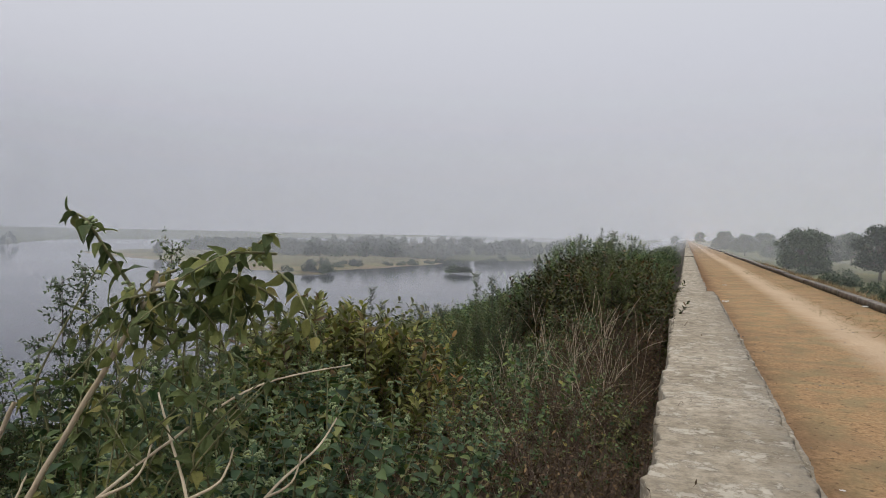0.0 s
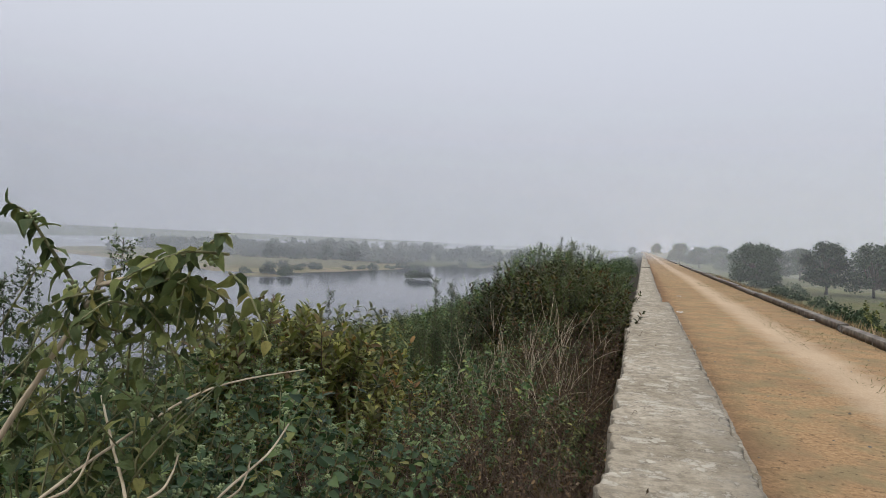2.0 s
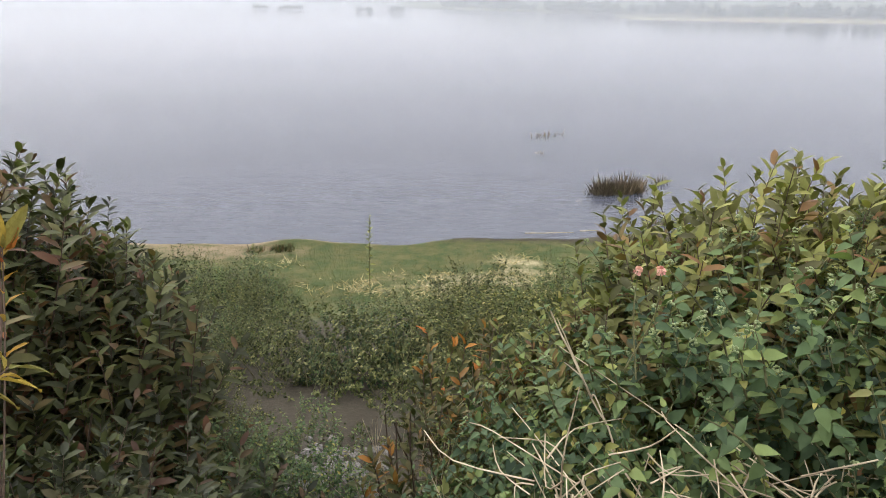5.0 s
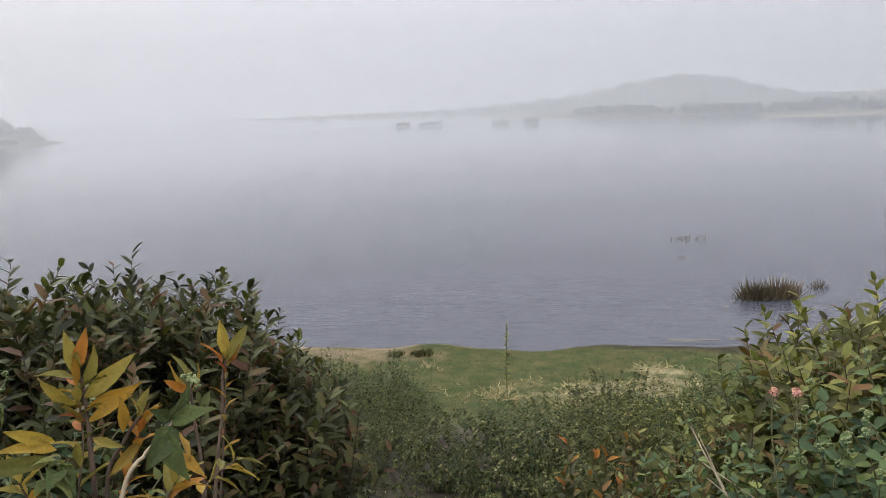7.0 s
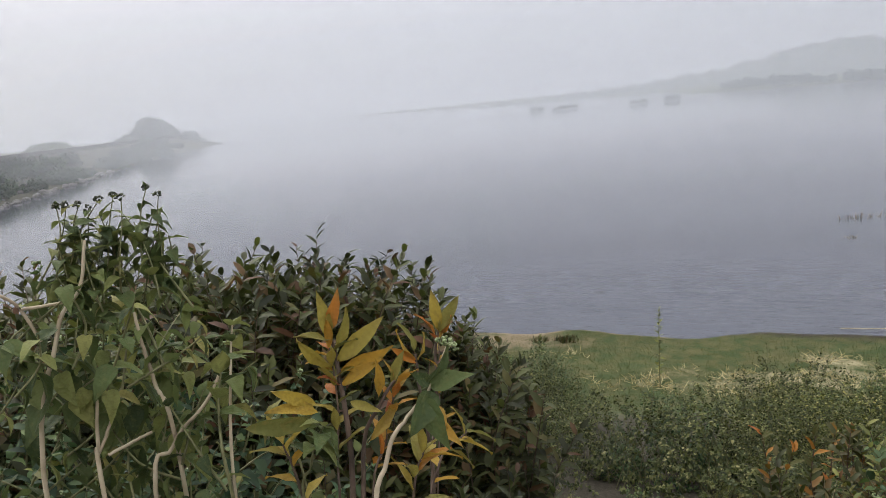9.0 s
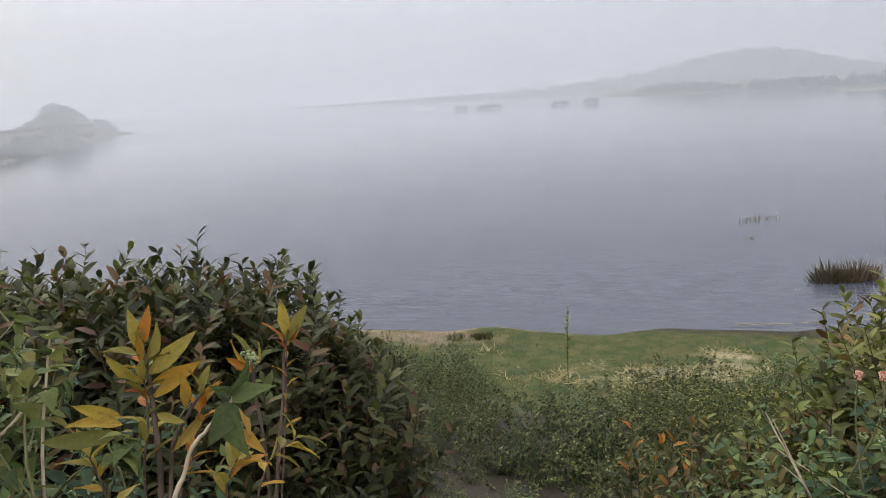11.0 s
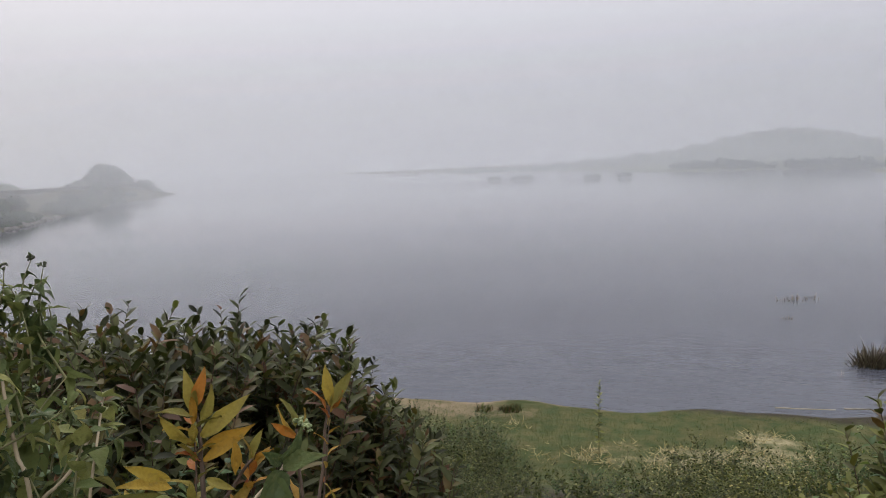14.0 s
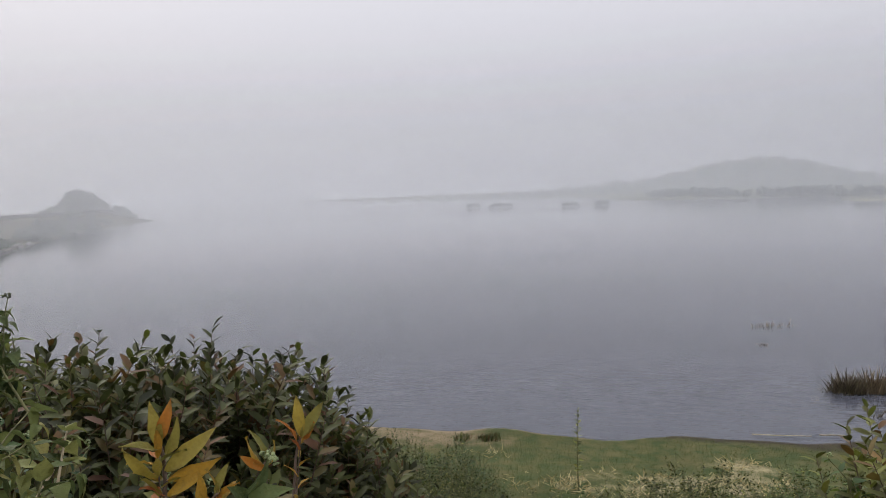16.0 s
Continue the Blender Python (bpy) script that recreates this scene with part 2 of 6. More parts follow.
BROAD = leaf_material("broad_leaf", [(0.0, (0.028, 0.054, 0.029)), (0.4, (0.06, 0.102, 0.05)), (0.75, (0.10, 0.152, 0.068)), (0.93, (0.155, 0.205, 0.075)), (1.0, (0.24, 0.21, 0.07))])
WEED = leaf_material("weed_leaf", [(0.0, (0.024, 0.034, 0.015)), (0.35, (0.062, 0.078, 0.028)), (0.75, (0.135, 0.15, 0.054)), (0.93, (0.22, 0.22, 0.088)), (1.0, (0.36, 0.33, 0.16))], 0.6)
FINE = leaf_material("fine_leaf", [(0.0, (0.036, 0.055, 0.03)), (0.5, (0.07, 0.10, 0.05)), (1.0, (0.13, 0.165, 0.08))], 0.6)
RUST = leaf_material("rust_leaf", [(0.0, (0.05, 0.06, 0.02)), (0.5, (0.10, 0.105, 0.034)), (0.76, (0.16, 0.12, 0.04)), (0.9, (0.24, 0.13, 0.035)), (1.0, (0.42, 0.17, 0.025))], 0.5)
DRY = leaf_material("dry_leaf", [(0.0, (0.044, 0.029, 0.02)), (0.5, (0.088, 0.056, 0.034)), (1.0, (0.175, 0.125, 0.07))], 0.8, 0.15)
TREE_LEAF = leaf_material("tree_leaf", [(0.0, (0.022, 0.04, 0.022)), (0.5, (0.038, 0.066, 0.034)), (1.0, (0.06, 0.092, 0.045))], 0.7, 0.15)
REED = leaf_material("reed_blade", [(0.0, (0.14, 0.10, 0.072)), (0.5, (0.25, 0.185, 0.13)), (1.0, (0.38, 0.30, 0.215))], 0.8, 0.15)
GRASS_BLADE = leaf_material("grass_blade", [(0.0, (0.045, 0.068, 0.02)), (0.6, (0.07, 0.095, 0.03)), (1.0, (0.13, 0.12, 0.055))], 0.8, 0.3)
STRAW = leaf_material("straw_blade", [(0.0, (0.30, 0.25, 0.13)), (1.0, (0.60, 0.54, 0.38))], 0.8, 0.15)
GREEN_STEM = plain_material("green_stem", [(0.3, (0.09, 0.09, 0.035)), (0.7, (0.17, 0.16, 0.07))], 20, 0.7)
BROWN_STEM = plain_material("brown_twig", [(0.3, (0.055, 0.037, 0.028)), (0.7, (0.12, 0.078, 0.054))], 20, 0.85)
PALE_STEM = plain_material("pale_cane", [(0.3, (0.23, 0.18, 0.12)), (0.5, (0.38, 0.31, 0.215)), (0.7, (0.52, 0.44, 0.32))], 14, 0.75, 0.002)
BARK = plain_material("bark", [(0.3, (0.05, 0.04, 0.03)), (0.7, (0.12, 0.10, 0.08))], 5, 0.9, 0.02)
BERRY = plain_material("green_berry", [(0.3, (0.12, 0.16, 0.06)), (0.7, (0.27, 0.32, 0.15))], 80, 0.5)
SEED = plain_material("dark_seed_head", [(0.3, (0.025, 0.03, 0.018)), (0.7, (0.06, 0.065, 0.035))], 80, 0.7)
PINK = plain_material("pink_petal", [(0.35, (0.62, 0.25, 0.24)), (0.65, (0.72, 0.45, 0.33))], 90, 0.6)
ORANGE = plain_material("orange_petal", [(0.35, (0.80, 0.36, 0.20)), (0.65, (0.85, 0.62, 0.36))], 90, 0.6)
STONE = plain_material("grey_stone", [(0.3, (0.08, 0.075, 0.07)), (0.5, (0.16, 0.15, 0.14)), (0.7, (0.27, 0.26, 0.25))], 9, 0.9, 0.01)
DARK_STONE = plain_material("dark_masonry", [(0.3, (0.035, 0.032, 0.03)), (0.7, (0.10, 0.09, 0.08))], 6, 0.95, 0.02)
COPING = plain_material("old_coping", [(0.3, (0.07, 0.06, 0.05)), (0.5, (0.14, 0.12, 0.1)), (0.7, (0.24, 0.215, 0.18))], 5, 0.95, 0.01)
PAPER = plain_material("white_scrap", [(0.3, (0.55, 0.54, 0.51)), (0.7, (0.8, 0.8, 0.78))], 30, 0.7)
HILL = plain_material("wooded_hill", [(0.3, (0.03, 0.042, 0.036)), (0.7, (0.055, 0.07, 0.055))], 0.05, 0.95)

# ---- mesh tools ----
def mesh_object(name, verts, tris, mat, parent=None, label="", attrs=None, smooth=False):
    """A mesh from arrays of corners and triangles (or quads), linked under its parent."""
    verts, tris = np.asarray(verts, dtype=np.float32), np.asarray(tris, dtype=np.int32)
    me = bpy.data.meshes.new(name)
    k = tris.shape[1]
    me.vertices.add(len(verts))
    me.vertices.foreach_set("co", verts.ravel())
    me.loops.add(tris.size)
    me.loops.foreach_set("vertex_index", tris.ravel())
    me.polygons.add(len(tris))
    me.polygons.foreach_set("loop_start", np.arange(0, tris.size, k, dtype=np.int32))
    if smooth:
        me.polygons.foreach_set("use_smooth", np.ones(len(tris), dtype=bool))
    for key, values in (attrs or {}).items():
        me.attributes.new(key, "FLOAT", "POINT").data.foreach_set("value", np.asarray(values, dtype=np.float32).ravel())
    me.update(calc_edges=True)
    me.validate()
    me.materials.append(mat)
    ob = new(name, me)
    if parent:
        ob.parent = parent
    if label:
        tagged(ob, label)
    return ob


def part(name, bm, mat, parent=None, label="", smooth=False):
    me = bpy.data.meshes.new(name)
    if smooth:
        for f in bm.faces:
            f.smooth = True
    bm.to_mesh(me)
    bm.free()
    me.materials.append(mat)
    ob = new(name, me)
    if parent:
        ob.parent = parent
    if label:
        tagged(ob, label)
    return ob


def unit(v):
    v = np.asarray(v, dtype=float)
    return v / np.maximum(np.linalg.norm(v, axis=-1, keepdims=True), 1e-9)


class Foliage:
    """Gathers leaves and stems of one plant."""

    def __init__(self):
        self.pos, self.axis, self.norm, self.size, self.lines = [], [], [], [], []

    def leaves(self, pos, axis, norm, size):
        self.pos.append(pos), self.axis.append(axis), self.norm.append(norm), self.size.append(size)

    def leaf_mesh(self, name, mat, parent, width=0.4, wide_at=0.4, fold=0.25, curl=0.15, rich=True, label=""):
        p, a, n = np.concatenate(self.pos), unit(np.concatenate(self.axis)), np.concatenate(self.norm)
        s = np.concatenate(self.size)[:, None, None]
        n = unit(n - a * np.sum(a * n, axis=1, keepdims=True))
        x = np.cross(a, n)
        if rich:
            w = width / 2
            t = np.array([0, wide_at * 0.55, wide_at * 0.55, wide_at * 0.55, wide_at * 1.5, wide_at * 1.5, wide_at * 1.5, 1.0])
            u = np.array([0, -w * 0.9, 0, w * 0.9, -w * 0.85, 0, w * 0.85, 0])
            tri = np.array([(0, 2, 1), (0, 3, 2), (1, 2, 5), (1, 5, 4), (2, 3, 6), (2, 6, 5), (4, 5, 7), (5, 6, 7)])
        else:
            w = width / 2
            t, u = np.array([0, wide_at, wide_at, 1.0]), np.array([0, -w, w, 0])
            tri = np.array([(0, 3, 1), (0, 2, 3)])
        h = fold * np.abs(u) - curl * t * t
        loc = x[:, None] * u[None, :, None] + a[:, None] * t[None, :, None] + n[:, None] * h[None, :, None]
        v = (p[:, None] + s * loc).reshape(-1, 3)
        f = (tri[None] + (np.arange(len(p)) * len(t))[:, None, None]).reshape(-1, 3)
        return tagged(mesh_object(name, v, f, mat, parent, label), kind="stuff")

    def stem_mesh(self, name, mat, parent, sides=4, label=""):
        v, f = tube_arrays(self.lines, sides)
        return tagged(mesh_object(name, v, f, mat, parent, label, smooth=True), kind="stuff")


def tube_arrays(lines, sides=5):
    """Tapered tubes along lines of points: (points, first radius, last radius)."""
    verts, faces, base = [], [], 0
    ang = np.arange(sides) * 2 * np.pi / sides
    for pts, r0, r1 in lines:
        pts = np.asarray(pts, dtype=float)
        k = len(pts)
        t = unit(np.gradient(pts, axis=0))
        ref = np.where(np.abs(t[:, 2:3]) > 0.9, np.array([[1.0, 0, 0]]), np.array([[0, 0, 1.0]]))
        u = unit(np.cross(t, ref))
        w = np.cross(t, u)
        r = np.linspace(r0, r1, k)[:, None, None]
        ring = pts[:, None] + r * (u[:, None] * np.cos(ang)[None, :, None] + w[:, None] * np.sin(ang)[None, :, None])
        verts.append(ring.reshape(-1, 3))
        i, j = np.meshgrid(np.arange(k - 1), np.arange(sides), indexing="ij")
        q = base + np.stack([i * sides + j, i * sides + (j + 1) % sides, (i + 1) * sides + (j + 1) % sides, (i + 1) * sides + j], -1).reshape(-1, 4)
        faces += [q[:, [0, 1, 2]], q[:, [0, 2, 3]]]
        base += k * sides
    return np.concatenate(verts), np.concatenate(faces)


def shoot(fo, rng, p0, d0, length, count, leaf, angle=45, first=0.2, bend=0.25, lift=0.0, droop=0.0, pairs=False, r0=0.004, tip_small=0.55, spread=0.35):
    """One leafy shoot: a bent stem with leaves along it."""
    d = unit(np.array(d0) + rng.normal(0, 0.08, 3))
    side = unit(np.cross(d, rng.normal(0, 1, 3)))
    s = np.linspace(0, 1, 7)[:, None]
    pts = np.array(p0) + length * (d * s + side * bend * s * s * rng.uniform(0.2, 1) + np.array([0, 0, lift]) * s * s)
    fo.lines.append((pts, r0, r0 * 0.3))
    if not count:
        return pts
    u = np.linspace(first, 1.0, count)
    if pairs:
        u = np.repeat(np.linspace(first, 1.0, (count + 1) // 2), 2)[:count]
    k = u * 6
    i = np.minimum(k.astype(int), 5)
    base = pts[i] + (pts[i + 1] - pts[i]) * (k - i)[:, None]
    t = unit(pts[i + 1] - pts[i])
    phi = np.arange(count) * (np.pi if pairs else 2.4) + (np.arange(count) // 2 * (np.pi / 2) if pairs else 0) + rng.uniform(0, 6.3) + rng.normal(0, 0.25, count)
    e1 = unit(np.cross(t, np.array([0.31, 0.17, 0.94])))
    e2 = np.cross(t, e1)
    r = e1 * np.cos(phi)[:, None] + e2 * np.sin(phi)[:, None]
    a = np.radians(angle * (1.15 - 0.55 * u) + rng.normal(0, 9, count))[:, None]
    axis = t * np.cos(a) + r * np.sin(a)
    axis = unit(axis + np.array([0, 0, -droop]) + rng.normal(0, spread * 0.3, (count, 3)))
    norm = t + np.array([0, 0, 0.5]) + rng.normal(0, spread, (count, 3))
    size = leaf * rng.uniform(0.7, 1.15, count) * (1 - (1 - tip_small) * np.maximum(0, (u - 0.7) / 0.3))
    fo.leaves(base, axis, norm, size)
    return pts


# ---- the lie of the land ----
def line_distance(px, py, line):
    """Distance to a line of points, signed: positive on the left of its direction."""
    best, sign = np.full(px.shape, 1e9), np.ones(px.shape)
    for (ax, ay), (bx, by) in zip(line[:-1], line[1:]):
        dx, dy = bx - ax, by - ay
        t = np.clip(((px - ax) * dx + (py - ay) * dy) / (dx * dx + dy * dy), 0, 1)
        d = np.hypot(px - ax - t * dx, py - ay - t * dy)
        near = d < best
        best = np.where(near, d, best)
        sign = np.where(near, np.sign(dx * (py - ay) - dy * (px - ax)), sign)
    return best * sign


WATER_Z = -5.0
DAM = [(-300, -900), (-235, -240), (-150, -186), (-90, -138), (-38, -92), (-12, -58), (-2, -32), (-0.1, -12), (-0.1, 3000)]
NORTH_LAND = [(-42, 900), (-28, 260), (-40, 175), (-56, 165), (-51, 138), (-53, 118), (-58, 106), (-66, 97), (-80, 103), (-106, 117), (-130, 122), (-150, 140), (-165, 200), (-150, 900)]
WEST_LAND = [(-420, 900), (-300, 260), (-222, 172), (-198, 150), (-195, 110), (-202, 70), (-206, 44), (-240, 40), (-262, 50), (-300, -2), (-330, -30), (-480, -60), (-900, -400)]
ISLETS = [(-56.5, 93, 7, 2.2, 35), (-35, 108.5, 2.6, 1.0, 10), (-270, -72, 7, 2.5, 80), (-281, -88, 4, 1.5, 80), (-253, -30, 3, 1.5, 90), (-254, -42, 3, 1.2, 90), (-250, -246, 17, 8, 42)]


def ripple(x, y, scale, seed=0.0):
    return (np.sin(x * scale + 1.3 * np.sin(y * scale * 0.7 + seed) + seed) + np.sin(y * scale * 1.31 + 1.7 * np.sin(x * scale * 0.53 + seed * 2) + seed * 3)) * 0.5


def lake_distance(x, y):
    return line_distance(x, y, DAM)


def ground_z(x, y, s=None):
    x, y = np.asarray(x, dtype=float), np.asarray(y, dtype=float)
    if s is None:
        s = lake_distance(x, y)
    near = np.exp(-((y + 2) / 40) ** 2)
    s2 = s - np.clip((s - 0.4) / 2.6, 0, 1) * near * np.clip(0.13 * (y + 3), -1.0, 1.6) - near * 0.25 * ripple(x, y, 0.9, 2.0) * np.clip((s - 12) / 3, 0, 1)
    s2 = s2 + np.interp(y, [-125, -108, -87, -74, -46, -30, -18], [0, 0.4, 2.3, 5.2, 5.0, 3.0, 0]) * np.clip(s / 10, 0, 1)
    z = np.interp(s2, [-5000, -40, -13, -5.2, -4.55, -0.2, 0.0, 0.6, 13.0, 15.5, 18.2, 36, 5000], [-3.2, -3.0, -2.9, -0.12, 0.0, 0.0, -0.15, -0.35, -4.55, -4.82, -5.0, -7.5, -7.5])
    z = z + 0.10 * ripple(x, y, 1.1, 0.5) * np.interp(s, [-60, -14, -6, 0.3, 1.5, 12, 14, 40], [1, 1, 0.0, 0, 1, 1, 0.2, 0.0]) + 0.012 * ripple(x, y, 2.3, 1.5)
    for poly, steep in ((NORTH_LAND, 0.07), (WEST_LAND, 0.05)):
        d = -line_distance(x, y, poly) + 2.5 * ripple(x, y, 0.11, 0.3)
        z = np.maximum(z, np.where(s > 20, np.clip(-5.0 + steep * d, -7.5, -4.1 + 0.2 * ripple(x, y, 0.09, 1.1)), -9))
    for cx, cy, a, b, turn in ISLETS:
        c, q = math.cos(radians(turn)), math.sin(radians(turn))
        u, v = ((x - cx) * c + (y - cy) * q) / a, (-(x - cx) * q + (y - cy) * c) / b
        z = np.maximum(z, -5.0 + 0.45 * (1 - u * u - v * v).clip(-5, 1))
    return z


def axis_steps(lo, hi, step, far, grow=1.13):
    mid = np.arange(lo, hi + step / 2, step)
    out_lo, out_hi, d = [lo], [hi], step
    while out_hi[-1] < far:
        d = min(d * grow, max(6.0, (out_hi[-1] - hi) * 0.08))
        out_hi.append(out_hi[-1] + d)
        out_lo.append(out_lo[-1] - d)
    return np.concatenate([out_lo[:0:-1], mid, out_hi[1:]])


def build_ground():
    xs, ys = axis_steps(-21, 6.3, 0.3, 2500), axis_steps(-12, 34, 0.4, 2500)
    x, y = np.meshgrid(xs, ys, indexing="ij")
    s = lake_distance(x, y)
    z = ground_z(x, y, s)
    nx, ny = x.shape
    i, j = np.meshgrid(np.arange(nx - 1), np.arange(ny - 1), indexing="ij")
    quads = np.stack([i * ny + j, (i + 1) * ny + j, (i + 1) * ny + j + 1, i * ny + j + 1], -1).reshape(-1, 4)
    lake = s > 14
    near = np.exp(-((y + 2) / 40) ** 2)
    road = ((s < 0.0) & (s > -4.75) & (y > -25)) * 1.0
    wander = 0.35 * np.sin(y * 0.05) + 0.15 * np.sin(y * 0.17)
    track = np.exp(-((s + 2.7 + 0.25 * wander) / 0.42) ** 2) * road
    verge = np.clip((-s - 3.1) / 0.7, 0, 1) * road
    grass = np.interp(s, [-60, -14, -4.9, -4.6, 9.5, 12.5, 17.6, 18.6, 40], [0.5, 0.6, 0.7, 0, 0.2, 1, 1, 0.2, 0])
    grass = np.where((s > 40), np.clip((z + 4.9) * 2.5, 0, 0.6), grass) + verge * 0.42
    straw = np.exp(-(((x + 14.9) / 0.9) ** 2 + ((y - 0.2) / 2.6) ** 2)) + np.exp(-(((x + 16.4) / 0.8) ** 2 + ((y - 1.0) / 1.1) ** 2)) + 0.55 * np.exp(-(((x + 16.2) / 0.8) ** 2 + ((y + 5.4) / 1.2) ** 2)) + 0.6 * np.exp(-(((x + 14.0) / 0.7) ** 2 + ((y + 2.6) / 1.6) ** 2))
    straw = 0.55 * np.clip(straw, 0, 1) + np.clip((s - 60) / 60, 0, 1) * 0.12
    bank = 0.7 * np.clip((-4.985 - z) / 0.03, 0, 1) * (s > 10) + np.exp(-(((x + 16.9) / 1.2) ** 2 + ((y + 7.2) / 3.6) ** 2)) * 0.62
    bank = np.where((s > 40) & (z > -5.05), 0.42, bank)
    straw = np.where((y < -15) & (s < 40), 0.0, straw)
    litter = 0.62 * np.exp(-(np.abs(s + 0.75) / 0.5) ** 2) * road
    inland = ((y > 165) | (x < -228)) & (s > 40)
    bank, grass, straw = np.where(inland, 0.0, bank), np.where(inland, 1.0, grass), np.where(inland, 0.0, straw)
    bank = np.where((y < -15) & (s < 40), 0.0, bank)
    field = np.where(s < -4.75, 1.0, 0.0) + np.where(s > 40, 1.0, 0)
    grass = np.where((y < -18) & (s > 0) & (s < 40), 0.42, grass)
    ob = mesh_object("ground", np.stack([x, y, z], -1).reshape(-1, 3), quads, TERRAIN, attrs={"road": road - 0.25 * verge, "track": track, "grass": grass, "straw": straw, "bank": np.clip(bank, 0, 1), "field": field, "litter": litter}, smooth=True)
    tagged(ob, "earth dam with dirt road, bushy slope and grassy shore", "ground", kind="structure")


build_ground()

def build_water():
    xs, ys = axis_steps(-60, -10, 2, 3000), axis_steps(-30, 30, 3, 3000)
    x, y = np.meshgrid(xs, ys, indexing="ij")
    nx, ny = x.shape
    i, j = np.meshgrid(np.arange(nx - 1), np.arange(ny - 1), indexing="ij")
    quads = np.stack([i * ny + j, (i + 1) * ny + j, (i + 1) * ny + j + 1, i * ny + j + 1], -1).reshape(-1, 4)
    s = lake_distance(x, y)
    keep = (s.ravel()[quads] > 5).any(axis=1)
    z = np.full(x.shape, WATER_Z)
    tagged(mesh_object("water", np.stack([x, y, z], -1).reshape(-1, 3), quads[keep], WATER, attrs={"chop": np.exp(-((s - 18) / 15) ** 2) * np.exp(-((y + 2) / 15) ** 2)}), "calm grey reservoir water with faint ripples", "water", kind="structure")


build_water()


def build_mist():
    """Haze added as upright pale rings over lake and fields, thicker over the lake."""
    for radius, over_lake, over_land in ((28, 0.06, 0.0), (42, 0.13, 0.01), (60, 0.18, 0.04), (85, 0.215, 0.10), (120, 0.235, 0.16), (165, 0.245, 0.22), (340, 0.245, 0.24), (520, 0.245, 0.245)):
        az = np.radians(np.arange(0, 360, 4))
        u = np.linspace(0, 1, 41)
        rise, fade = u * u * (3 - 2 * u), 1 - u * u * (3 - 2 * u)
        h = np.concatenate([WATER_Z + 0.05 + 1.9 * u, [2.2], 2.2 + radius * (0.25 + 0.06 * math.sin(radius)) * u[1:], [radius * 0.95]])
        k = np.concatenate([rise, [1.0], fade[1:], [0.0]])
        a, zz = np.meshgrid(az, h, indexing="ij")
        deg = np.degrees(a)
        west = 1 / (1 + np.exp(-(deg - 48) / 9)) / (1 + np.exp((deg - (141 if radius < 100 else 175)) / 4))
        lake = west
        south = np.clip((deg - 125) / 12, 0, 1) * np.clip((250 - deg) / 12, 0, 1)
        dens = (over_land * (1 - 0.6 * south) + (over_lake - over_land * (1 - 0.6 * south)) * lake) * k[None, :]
        v = np.stack([-radius * np.sin(a), radius * np.cos(a), zz], -1).reshape(-1, 3)
        n, m = a.shape
        i, j = np.meshgrid(np.arange(n), np.arange(m - 1), indexing="ij")
        q = np.stack([i * m + j, ((i + 1) % n) * m + j, ((i + 1) % n) * m + j + 1, i * m + j + 1], -1).reshape(-1, 4)
        tagged(mesh_object("mist", v, q, MIST, attrs={"veil": dens}), "pale see-through sheet that stands in for haze over the reservoir", "mist", kind="structure")


build_mist()

